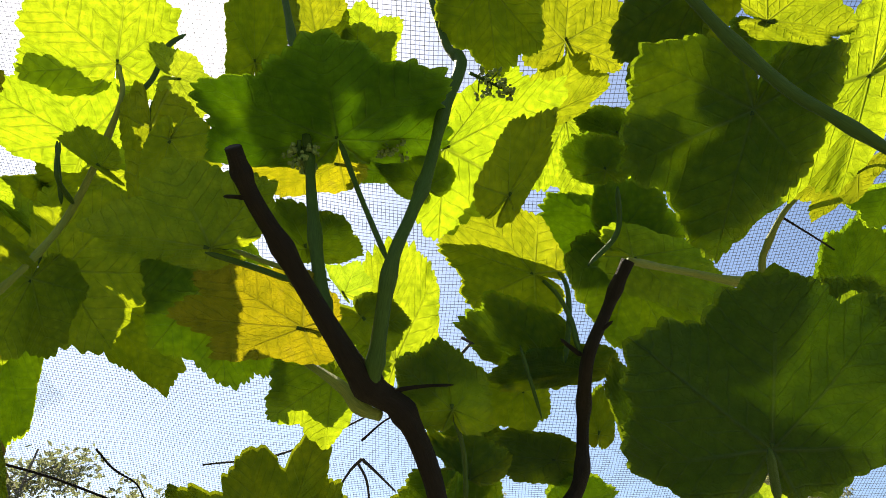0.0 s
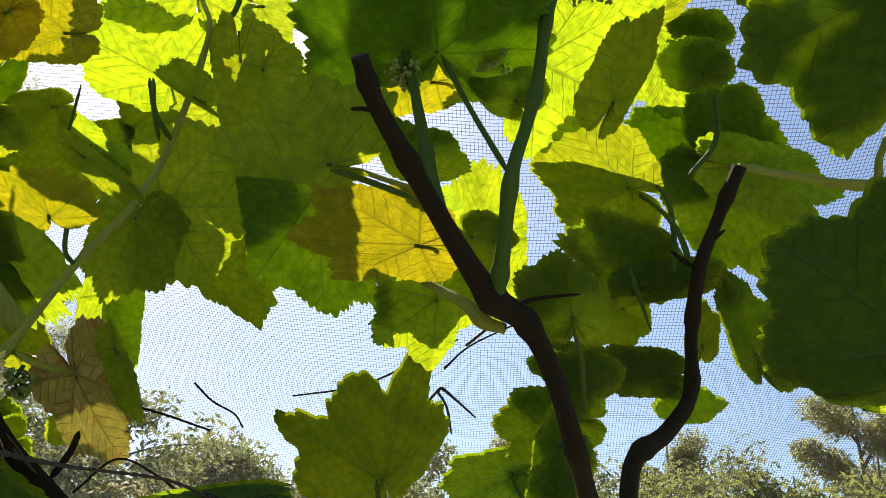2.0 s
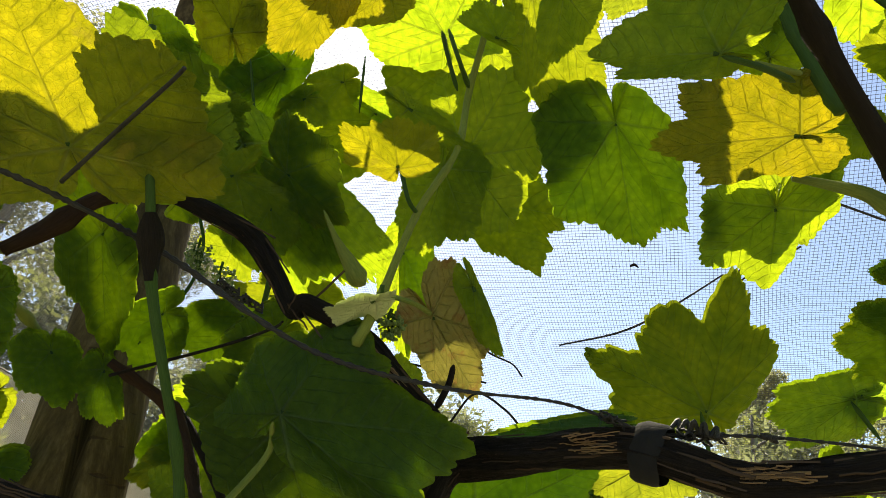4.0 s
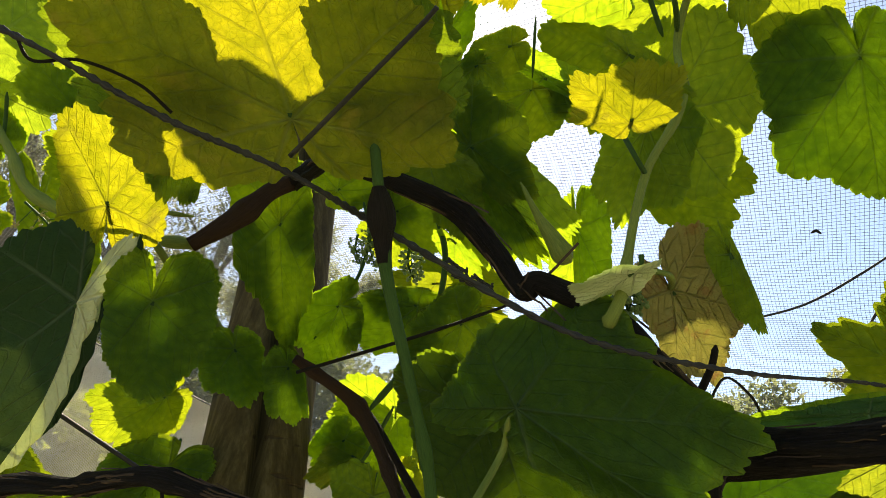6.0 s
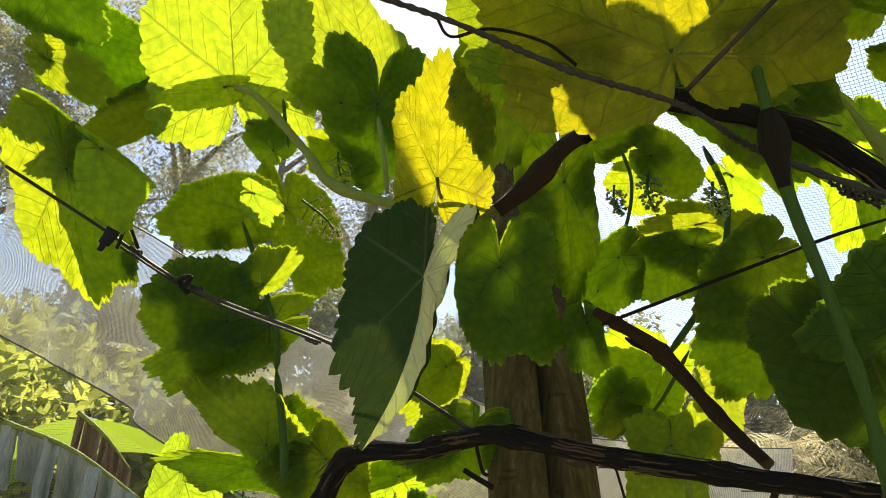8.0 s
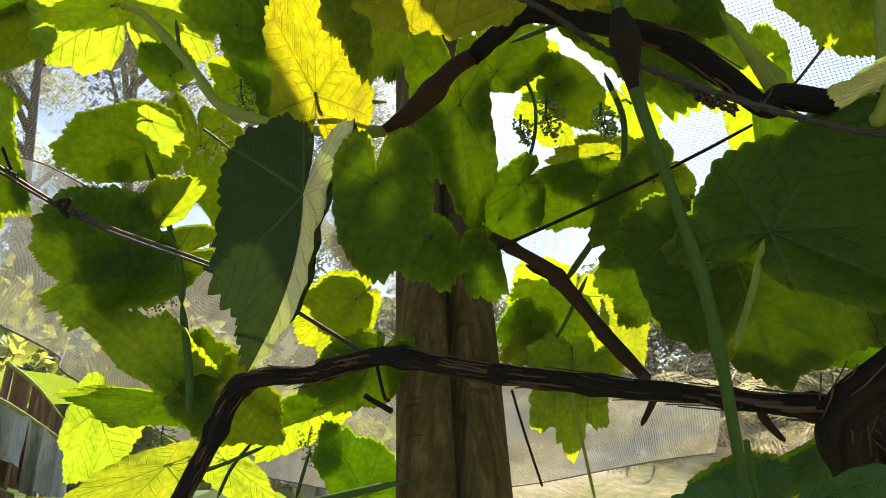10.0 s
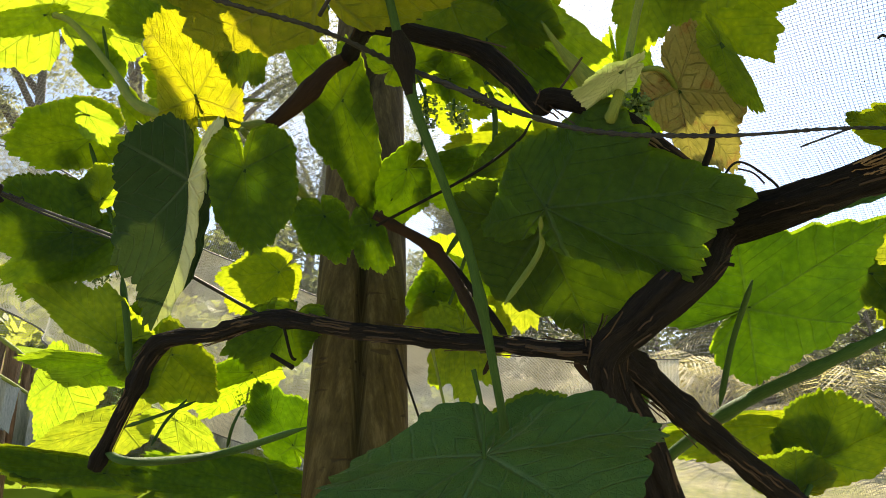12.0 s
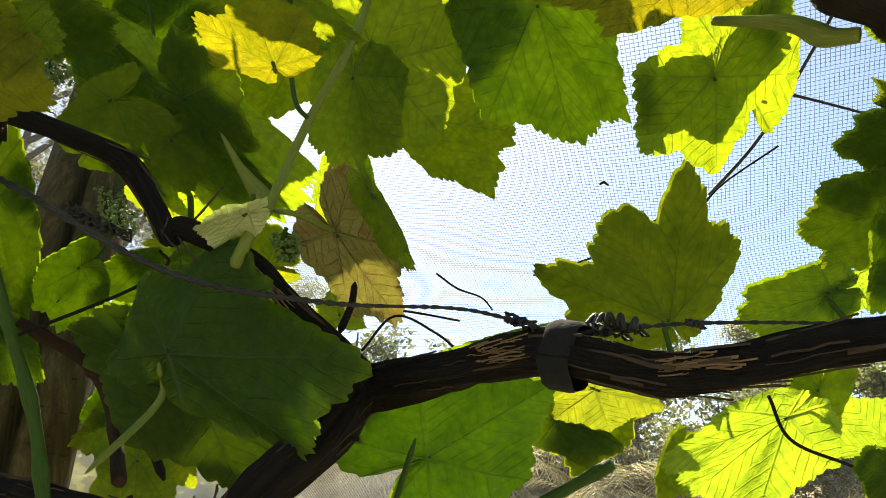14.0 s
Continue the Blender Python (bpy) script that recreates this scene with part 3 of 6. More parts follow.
stem("petiole", "green", [(-1.143, 0.474, 1.553, 0.0045), (-1.134, 0.486, 1.480, 0.0049), (-1.133, 0.494, 1.424, 0.0049)])
stem("twig", "green", [(-1.025, 0.422, 1.321, 0.0047), (-0.991, 0.442, 1.312, 0.0047), (-1.052, 0.590, 1.319, 0.0050), (-0.871, 0.580, 1.349, 0.0038)])
stem("twig", "dark", [(-0.761, 0.647, 1.573, 0.0045), (-0.721, 0.653, 1.545, 0.0048), (-0.673, 0.664, 1.482, 0.0045), (-0.640, 0.661, 1.440, 0.0047)])
stem("petiole", "green", [(-0.650, 0.640, 1.767, 0.0035), (-0.633, 0.639, 1.696, 0.0033), (-0.660, 0.655, 1.620, 0.0033), (-0.721, 0.653, 1.545, 0.0038)])
stem("petiole", "green", [(-0.635, 0.525, 1.929, 0.0016), (-0.637, 0.567, 1.850, 0.0016)])
stem("petiole", "green", [(-0.506, 0.562, 1.931, 0.0016), (-0.519, 0.589, 1.873, 0.0016)])
stem("petiole", "green", [(-0.691, 0.514, 1.755, 0.0024), (-0.624, 0.510, 1.749, 0.0023), (-0.568, 0.512, 1.743, 0.0022)])
stem("petiole", "green", [(-0.183, 0.798, 1.581, 0.0025), (-0.178, 0.821, 1.541, 0.0030)])
stem("petiole", "green", [(-0.037, 0.831, 1.598, 0.0025), (-0.015, 0.840, 1.560, 0.0024)])
stem("petiole", "green", [(0.051, 0.545, 1.722, 0.0016), (0.074, 0.580, 1.671, 0.0016)])
stem("spur", "brown", [(-0.606, 0.590, 1.423, 0.0035), (-0.615, 0.590, 1.407, 0.0027), (-0.623, 0.589, 1.394, 0.0019)])
stem("spur", "brown", [(-0.534, 0.614, 1.403, 0.0041), (-0.529, 0.622, 1.391, 0.0033), (-0.522, 0.632, 1.380, 0.0022)])
stem("spur", "dark", [(-0.369, 0.512, 1.517, 0.0028), (-0.359, 0.509, 1.535, 0.0025), (-0.354, 0.504, 1.549, 0.0022)])
stem("spur", "dark", [(-0.128, 0.305, 1.677, 0.0015), (-0.132, 0.302, 1.675, 0.0012), (-0.138, 0.301, 1.674, 0.0010)])
stem("spur", "dark", [(0.107, 0.530, 1.724, 0.0024), (0.117, 0.522, 1.729, 0.0019), (0.125, 0.514, 1.734, 0.0012)])
stem("spur", "dark", [(0.103, 0.538, 1.712, 0.0024), (0.093, 0.534, 1.717, 0.0020), (0.083, 0.527, 1.721, 0.0012)])
stem("petiole", "green", [(0.284, 0.558, 1.811, 0.0022), (0.321, 0.556, 1.815, 0.0018), (0.373, 0.568, 1.824, 0.0018)])
stem("petiole", "green", [(-0.705, 0.679, 1.557, 0.0025), (-0.750, 0.710, 1.518, 0.0021), (-0.786, 0.739, 1.499, 0.0022)])
stem("petiole", "green", [(-1.123, 0.491, 1.353, 0.0026), (-1.091, 0.520, 1.368, 0.0021), (-1.077, 0.562, 1.387, 0.0022)])
stem("petiole", "green", [(-1.100, 0.518, 1.330, 0.0021), (-1.114, 0.544, 1.362, 0.0022), (-1.121, 0.576, 1.392, 0.0023)])
stem("petiole", "green", [(-1.090, 0.626, 1.327, 0.0023), (-1.078, 0.624, 1.355, 0.0023), (-1.095, 0.649, 1.382, 0.0018)])
stem("petiole", "pale", [(-0.681, 0.578, 1.431, 0.0020), (-0.681, 0.592, 1.390, 0.0015), (-0.681, 0.614, 1.330, 0.0015)])
stem("petiole", "green", [(-0.326, 0.471, 1.903, 0.0021), (-0.306, 0.484, 1.911, 0.0018), (-0.283, 0.509, 1.928, 0.0018)])
stem("petiole", "green", [(-0.384, 0.491, 1.874, 0.0021), (-0.381, 0.506, 1.852, 0.0021), (-0.376, 0.524, 1.826, 0.0021)])
stem("petiole", "green", [(-0.999, 0.341, 1.818, 0.0020), (-1.004, 0.352, 1.790, 0.0020), (-0.996, 0.353, 1.761, 0.0020)])
stem("petiole", "pale", [(-0.895, 0.389, 1.777, 0.0028), (-0.890, 0.396, 1.732, 0.0028), (-0.882, 0.396, 1.687, 0.0027)])
stem("petiole", "green", [(-0.731, 0.612, 1.778, 0.0021), (-0.731, 0.631, 1.743, 0.0021), (-0.749, 0.642, 1.695, 0.0021), (-0.774, 0.614, 1.618, 0.0025)])
stem("leaf_fold", "pale", [(-0.500, 0.520, 1.708, 0.0013), (-0.491, 0.536, 1.684, 0.0035), (-0.480, 0.551, 1.663, 0.0080), (-0.474, 0.558, 1.652, 0.0097), (-0.469, 0.563, 1.647, 0.0022)])

# ---- the vine: leaves ----
leaf((-0.106, 0.400, 1.812), (-0.004, -0.092, 0.005), (-0.135, 0.009, -0.010), (0.114, -0.017, 0.009), "g", 1.2, "1")
leaf((-0.155, 0.346, 1.670), (-0.065, -0.024, -0.008), (-0.021, 0.006, -0.014), (0.028, -0.044, 0.045), "g", 1.1)
leaf((-0.110, 0.424, 1.662), (-0.084, -0.018, -0.010), (-0.005, 0.024, -0.025), (-0.019, -0.043, 0.035), "y", 1.2)
leaf((-0.362, 0.489, 1.981), (0.027, -0.088, 0.053), (-0.113, -0.030, -0.029), (0.063, 0.025, 0.012), "g", 1.1)
leaf((-0.284, 0.466, 1.941), (0.043, 0.018, 0.003), (-0.013, -0.038, 0.017), (-0.009, 0.037, -0.024), "p", 1.1)
leaf((0.002, 0.355, 1.957), (0.016, 0.069, -0.035), (0.063, 0.007, -0.006), (-0.060, 0.005, -0.000), "g", 0.95, "1")
leaf((-0.236, 0.514, 2.023), (0.007, -0.087, 0.045), (-0.039, -0.007, -0.006), (0.049, -0.008, 0.015), "g", 0.95, "1")
leaf((-0.157, 0.450, 1.994), (-0.008, -0.049, 0.022), (-0.034, -0.004, -0.004), (0.046, -0.001, 0.008), "g", 1)
leaf((-0.121, 0.472, 1.984), (0.008, -0.051, 0.027), (-0.059, 0.009, -0.012), (0.058, -0.006, 0.010), "g", 1.1, "t")
leaf((-0.071, 0.786, 1.812), (-0.006, -0.116, 0.105), (-0.071, -0.028, 0.020), (0.069, -0.028, 0.030), "g", 0.25)
leaf((0.074, 0.605, 1.835), (-0.100, -0.017, 0.019), (-0.028, -0.067, 0.057), (-0.012, 0.059, -0.048), "g", 0.75, "l")
leaf((-0.024, 0.494, 1.898), (0.103, -0.059, 0.031), (-0.013, -0.047, 0.030), (0.023, 0.091, -0.058), "g", 0.95)
leaf((0.033, 0.469, 1.824), (0.032, -0.066, 0.040), (-0.033, -0.023, 0.018), (0.019, 0.004, -0.005), "g", 0.75)
leaf((0.090, 0.466, 2.028), (-0.005, -0.070, 0.033), (-0.055, 0.014, -0.000), (0.082, 0.005, -0.012), "g", 0.95)
leaf((0.071, 0.541, 1.989), (0.069, -0.043, 0.015), (-0.003, -0.064, 0.037), (0.010, 0.015, -0.010), "g", 0.85)
leaf((0.113, 0.593, 2.047), (0.026, 0.083, -0.060), (-0.061, 0.039, -0.016), (0.121, 0.042, -0.048), "g", 1.2)
leaf((0.141, 0.545, 1.928), (-0.023, -0.031, 0.024), (-0.049, 0.008, 0.003), (0.034, -0.019, 0.006), "g", 0.2, "1")
leaf((0.163, 0.559, 1.995), (-0.025, -0.023, 0.018), (-0.050, 0.007, 0.005), (0.023, -0.016, 0.006), "g", 0.75, "1")
leaf((0.183, 0.331, 1.799), (-0.004, 0.089, -0.055), (-0.104, 0.004, 0.032), (0.063, -0.036, 0.001), "g", 0.85, "1")
leaf((0.177, 0.336, 1.954), (-0.032, 0.105, -0.045), (-0.065, -0.005, 0.017), (0.046, 0.020, -0.021), "g", 0.95, "1")
leaf((0.301, 0.361, 1.880), (-0.045, 0.124, -0.051), (-0.026, -0.058, 0.044), (0.045, 0.012, -0.026), "g", 1.2)
leaf((0.332, 0.449, 1.861), (-0.021, 0.048, -0.021), (-0.039, 0.010, 0.012), (0.025, -0.011, -0.005), "g", 1.4)
leaf((0.381, 0.479, 1.871), (-0.038, 0.025, 0.003), (-0.007, -0.003, 0.005), (0.022, 0.030, -0.030), "g", 1, "l")
leaf((0.151, 0.244, 1.775), (0.042, -0.006, -0.012), (0.008, 0.012, -0.008), (-0.001, -0.038, 0.017), "g", 1)
leaf((0.224, 0.351, 1.906), (0.047, 0.030, -0.032), (-0.021, 0.019, -0.002), (0.023, -0.020, 0.001), "g", 0.95, "1")
leaf((0.382, 0.585, 1.827), (-0.001, -0.056, 0.041), (-0.035, -0.002, 0.020), (0.046, -0.036, 0.002), "g", 0.65, "1")
leaf((0.317, 0.483, 1.722), (-0.035, -0.016, 0.032), (-0.014, 0.014, -0.003), (0.021, -0.032, 0.014), "g", 0.95, "1")
leaf((0.199, 0.695, 1.914), (0.079, 0.078, -0.096), (-0.075, 0.049, -0.020), (0.106, -0.021, -0.014), "g", 0.65, "1")
leaf((0.195, 0.709, 1.973), (-0.114, 0.023, 0.001), (-0.032, -0.053, 0.046), (-0.017, 0.054, -0.039), "g", 0.85, "1")
leaf((0.184, 0.668, 1.935), (0.077, -0.018, -0.007), (-0.017, -0.072, 0.058), (0.008, 0.015, -0.013), "g", 0.85, "1")
leaf((0.187, 0.632, 1.883), (0.106, -0.001, -0.034), (0.007, -0.039, 0.029), (0.015, 0.043, -0.040), "g", 0.85)
leaf((0.087, 0.601, 1.735), (-0.089, -0.017, 0.025), (-0.012, -0.047, 0.047), (-0.020, 0.020, -0.018), "g", 0.85, "1")
leaf((0.116, 0.590, 1.724), (-0.089, 0.020, -0.007), (-0.012, -0.019, 0.021), (-0.022, 0.019, -0.016), "g", 0.65, "1")
leaf((-0.006, 0.461, 1.626), (-0.009, -0.032, 0.035), (-0.048, -0.003, 0.004), (0.039, 0.002, -0.002), "g", 0.75, "1")
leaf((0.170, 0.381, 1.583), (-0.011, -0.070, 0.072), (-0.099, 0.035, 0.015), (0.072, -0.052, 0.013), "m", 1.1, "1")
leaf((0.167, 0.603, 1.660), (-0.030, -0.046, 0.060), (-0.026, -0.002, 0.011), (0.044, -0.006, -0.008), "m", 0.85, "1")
leaf((0.068, 0.661, 1.732), (0.009, 0.032, -0.038), (-0.053, 0.013, -0.007), (0.035, -0.007, 0.003), "g", 0.75, "1")
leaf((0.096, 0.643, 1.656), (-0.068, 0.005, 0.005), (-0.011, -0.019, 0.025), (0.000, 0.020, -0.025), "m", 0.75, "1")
leaf((0.012, 0.562, 1.609), (-0.037, -0.015, 0.020), (-0.019, -0.023, 0.029), (0.036, -0.022, 0.027), "g", 0.85, "1")
leaf((0.147, 0.682, 1.698), (-0.001, -0.031, 0.035), (-0.021, -0.005, 0.011), (0.020, -0.009, 0.004), "g", 0.85, "1")
leaf((0.282, 0.667, 1.636), (-0.034, 0.003, 0.014), (-0.010, -0.014, 0.023), (0.035, -0.022, 0.009), "p", 1)
leaf((0.111, 0.662, 1.624), (0.023, -0.018, 0.017), (-0.022, -0.006, 0.014), (0.041, -0.006, -0.003), "g", 0.85, "1")
leaf((-0.075, 0.503, 1.875), (-0.052, -0.001, -0.005), (-0.008, -0.033, 0.022), (-0.007, 0.015, -0.011), "g", 0.85, "b")
leaf((-0.112, 0.451, 1.833), (-0.073, -0.002, -0.014), (-0.022, -0.033, 0.018), (-0.011, 0.027, -0.021), "y", 0.85)
leaf((-0.119, 0.429, 1.730), (-0.018, -0.030, 0.020), (-0.031, -0.006, -0.002), (0.051, 0.001, 0.009), "g", 0.85, "1")
leaf((-0.123, 0.646, 1.821), (-0.021, -0.025, 0.018), (-0.005, -0.000, -0.000), (0.035, -0.018, 0.021), "p", 0.85)
leaf((-0.042, 0.514, 1.866), (-0.033, -0.035, 0.022), (-0.041, 0.002, -0.003), (0.030, -0.024, 0.018), "g", 0.85, "1")
leaf((-0.080, 0.485, 1.707), (0.028, 0.021, -0.017), (-0.044, 0.006, -0.011), (0.033, -0.010, 0.014), "g", 0.75, "1")
leaf((-0.413, 0.570, 1.943), (-0.025, -0.086, 0.041), (-0.110, -0.025, -0.019), (0.096, 0.007, 0.025), "g", 1)
leaf((-0.235, 0.575, 1.801), (0.004, 0.094, -0.088), (-0.098, 0.005, -0.018), (0.077, 0.048, -0.035), "g", 0.75, "1")
leaf((-0.385, 0.580, 1.788), (0.089, 0.018, 0.010), (0.015, -0.084, 0.073), (-0.023, 0.087, -0.078), "g", 0.85)
leaf((-0.447, 0.791, 1.869), (0.066, 0.092, -0.070), (-0.049, 0.007, -0.021), (0.117, -0.000, 0.035), "g", 0.85, "1")
leaf((-0.401, 0.566, 1.769), (-0.041, 0.054, -0.067), (-0.051, -0.012, -0.010), (0.050, 0.041, -0.017), "g", 0.85)
leaf((-0.110, 0.579, 1.697), (-0.009, 0.059, -0.054), (-0.078, 0.005, -0.001), (0.072, -0.039, 0.032), "g", 1.2, "t")
leaf((-0.420, 0.362, 1.818), (-0.063, 0.016, -0.039), (-0.054, -0.035, -0.006), (-0.008, 0.037, -0.024), "y", 0.95)
leaf((-0.387, 0.386, 1.820), (-0.062, -0.019, -0.014), (0.008, -0.041, 0.025), (-0.017, 0.024, -0.020), "y", 0.95)
leaf((-0.486, 0.337, 1.757), (0.021, -0.059, 0.039), (-0.026, -0.026, -0.001), (0.036, 0.000, 0.019), "y", 0.85, "1")
leaf((-0.695, 0.442, 1.901), (-0.006, 0.071, -0.043), (-0.038, -0.024, -0.011), (0.041, 0.039, 0.005), "g", 0.65, "1")
leaf((-0.690, 0.506, 1.938), (0.081, 0.071, 0.003), (0.025, -0.010, 0.019), (-0.013, 0.054, -0.038), "g", 0.85, "l")
leaf((-0.539, 0.578, 1.914), (-0.054, -0.012, -0.018), (-0.006, -0.022, 0.012), (-0.012, 0.030, -0.025), "g", 0.65, "1")
leaf((-0.556, 0.536, 1.862), (-0.038, 0.002, -0.021), (-0.008, -0.016, 0.006), (0.011, 0.042, -0.023), "g", 0.65, "r")
leaf((-0.574, 0.728, 1.973), (-0.131, -0.020, -0.050), (-0.020, -0.043, 0.021), (-0.016, 0.072, -0.061), "g", 0.75, "1")
leaf((-0.601, 0.508, 1.792), (0.081, 0.162, -0.094), (-0.039, 0.056, -0.073), (0.096, 0.076, -0.009), "g", 0.65, "r")
leaf((-0.387, 0.439, 1.687), (0.015, -0.049, 0.006), (-0.046, -0.036, -0.003), (0.047, -0.001, 0.006), "y", 0.85)
leaf((-0.458, 0.742, 2.006), (-0.090, -0.066, 0.014), (0.006, -0.039, 0.029), (-0.075, 0.086, -0.086), "g", 0.85, "1")
leaf((-0.388, 0.447, 1.751), (0.039, 0.042, -0.018), (0.008, -0.008, 0.009), (-0.005, 0.015, -0.014), "g", 0.75)
leaf((-0.319, 0.468, 1.828), (-0.032, -0.024, 0.007), (0.012, -0.026, 0.019), (0.011, 0.017, -0.008), "g", 0.75)
leaf((-0.389, 0.657, 1.995), (-0.081, 0.027, -0.041), (-0.027, -0.047, 0.025), (0.057, 0.084, -0.042), "g", 0.95)
leaf((-0.293, 0.473, 1.881), (-0.006, 0.097, -0.068), (-0.036, 0.007, -0.011), (0.077, 0.045, -0.017), "g", 0.85)
leaf((-0.259, 0.449, 1.847), (-0.019, 0.046, -0.033), (-0.029, 0.005, -0.008), (0.044, 0.007, 0.002), "g", 0.2)
leaf((-0.214, 0.748, 2.143), (-0.062, 0.010, -0.011), (-0.016, -0.050, 0.030), (-0.005, 0.035, -0.022), "p", 1.1)
leaf((-0.382, 0.521, 1.596), (0.025, 0.059, -0.061), (-0.030, 0.004, -0.021), (0.043, -0.014, 0.040), "c", 0.85)
leaf((-0.339, 0.494, 1.607), (0.015, 0.043, -0.045), (-0.016, 0.006, -0.014), (0.007, -0.000, 0.003), "g", 0.5)
leaf((-0.525, 0.759, 1.780), (-0.022, 0.090, -0.112), (-0.054, 0.017, -0.048), (0.047, 0.030, -0.008), "g", 0.75, "l")
leaf((-0.576, 0.540, 1.731), (-0.009, 0.041, -0.041), (-0.029, -0.013, -0.008), (0.031, 0.020, 0.004), "g", 0.75)
leaf((-0.561, 0.461, 1.719), (-0.045, -0.014, -0.020), (0.024, -0.016, 0.029), (0.033, 0.055, -0.018), "g", 0.95)
leaf((-0.700, 0.738, 1.721), (-0.059, -0.041, -0.007), (-0.012, -0.025, 0.015), (0.006, 0.037, -0.031), "g", 0.95)
leaf((-0.627, 0.644, 1.727), (0.015, 0.046, -0.034), (-0.025, -0.002, -0.015), (0.020, 0.004, 0.010), "g", 0.95)
leaf((-0.490, 0.714, 1.597), (0.004, -0.019, 0.026), (-0.030, -0.009, -0.007), (0.028, 0.018, -0.006), "g", 0.65)
leaf((-0.387, 0.429, 1.573), (-0.042, 0.001, -0.006), (0.002, -0.018, 0.002), (-0.021, 0.027, -0.006), "w", 0.2)
leaf((-0.268, 0.651, 1.533), (-0.098, -0.014, -0.018), (-0.018, -0.011, 0.010), (-0.021, 0.009, -0.023), "f", 0.3, "1")
leaf((-0.176, 0.800, 1.579), (-0.037, -0.062, 0.079), (-0.130, -0.013, 0.007), (0.082, -0.065, 0.092), "g", 1.9, "1")
leaf((-0.031, 0.832, 1.601), (-0.082, 0.017, -0.014), (-0.030, -0.017, 0.030), (-0.025, 0.035, -0.049), "p", 0.85, "1")
leaf((-0.029, 0.831, 1.603), (0.046, -0.019, 0.016), (0.001, -0.007, 0.009), (0.014, 0.020, -0.033), "p", 0.85)
leaf((0.035, 0.690, 1.672), (-0.062, 0.008, 0.008), (-0.002, -0.025, 0.029), (-0.002, 0.021, -0.024), "g", 0.85, "1")
leaf((0.027, 0.718, 1.630), (-0.086, 0.018, -0.002), (-0.018, -0.027, 0.040), (-0.020, 0.039, -0.046), "g", 0.85, "1")
leaf((0.005, 0.669, 1.595), (-0.031, 0.040, -0.047), (-0.008, -0.029, 0.044), (0.035, 0.018, -0.037), "g", 0.85, "1")
leaf((0.016, 0.695, 1.565), (-0.022, 0.025, -0.031), (-0.023, 0.003, 0.003), (0.014, 0.007, -0.015), "g", 0.85, "1")
leaf((-0.546, 0.289, 1.633), (0.022, -0.097, 0.055), (-0.105, -0.074, -0.020), (0.102, 0.065, 0.022), "y", 1, "m")
leaf((-0.759, 0.331, 1.636), (0.053, -0.057, 0.072), (-0.029, -0.036, 0.005), (0.048, 0.035, 0.007), "y", 0.95)
leaf((-0.668, 0.309, 1.705), (-0.057, 0.036, -0.057), (-0.034, -0.039, 0.008), (-0.003, 0.048, -0.036), "g", 0.75, "1")
leaf((-1.037, 0.301, 1.830), (0.103, -0.098, 0.107), (-0.102, -0.076, -0.046), (0.063, 0.108, 0.007), "p", 1)
leaf((-0.982, 0.459, 1.894), (0.053, -0.113, 0.086), (-0.064, -0.099, 0.008), (0.033, 0.093, -0.024), "p", 0.95)
leaf((-0.945, 0.433, 1.839), (-0.073, 0.066, -0.094), (-0.029, -0.092, 0.036), (0.068, 0.037, 0.026), "g", 0.75, "1")
leaf((-1.022, 0.355, 1.839), (-0.013, -0.040, 0.009), (-0.035, -0.009, -0.022), (0.053, 0.086, -0.000), "g", 1.1)
leaf((-0.950, 0.386, 1.815), (-0.030, -0.051, 0.004), (0.019, -0.034, 0.031), (-0.018, 0.002, -0.014), "g", 0.75)
leaf((-1.056, 0.376, 1.786), (0.002, -0.041, 0.023), (-0.022, -0.019, -0.009), (0.034, 0.008, 0.025), "g", 0.65, "1")
leaf((-1.025, 0.488, 1.816), (-0.033, -0.069, 0.015), (-0.050, -0.006, -0.036), (0.023, -0.019, 0.029), "g", 1, "r")
leaf((-1.164, 0.421, 1.750), (-0.073, -0.085, -0.031), (0.021, -0.054, 0.051), (-0.029, 0.025, -0.044), "g", 0.3, "1")
leaf((-1.092, 0.376, 1.744), (0.013, 0.038, -0.010), (0.012, -0.003, 0.014), (-0.023, 0.018, -0.033), "p", 1)
leaf((-1.114, 0.419, 1.643), (0.042, 0.008, 0.040), (-0.005, -0.040, 0.023), (0.031, 0.028, 0.013), "g", 0.75, "r")
leaf((-1.286, 0.564, 1.845), (-0.060, 0.105, -0.136), (-0.022, -0.053, 0.016), (0.052, 0.101, -0.021), "g", 0.75, "1")
leaf((-0.970, 0.153, 1.664), (0.003, 0.051, -0.017), (0.005, -0.006, 0.008), (-0.047, 0.026, -0.061), "g", 0.75)
leaf((-1.158, 0.192, 1.724), (-0.072, 0.084, -0.124), (-0.033, -0.067, -0.013), (0.005, 0.096, -0.034), "g", 0.85, "l")
leaf((-1.153, 0.406, 1.602), (-0.049, -0.089, -0.005), (0.035, -0.056, 0.082), (-0.038, -0.006, -0.046), "g", 0.3, "1")
leaf((-1.127, 0.448, 1.602), (-0.101, -0.104, -0.060), (0.011, -0.022, 0.032), (-0.055, -0.003, -0.074), "g", 0.75, "1")
leaf((-1.170, 0.492, 1.465), (-0.002, -0.083, 0.074), (-0.037, -0.100, 0.037), (0.045, 0.026, 0.043), "g", 0.95)
leaf((-1.189, 0.529, 1.473), (0.042, 0.031, 0.029), (0.009, -0.040, 0.058), (-0.002, 0.014, -0.019), "g", 0.85, "1")
leaf((-1.056, 0.098, 1.855), (-0.011, 0.075, -0.025), (-0.055, 0.002, -0.046), (0.031, 0.017, 0.022), "g", 0.85, "1")
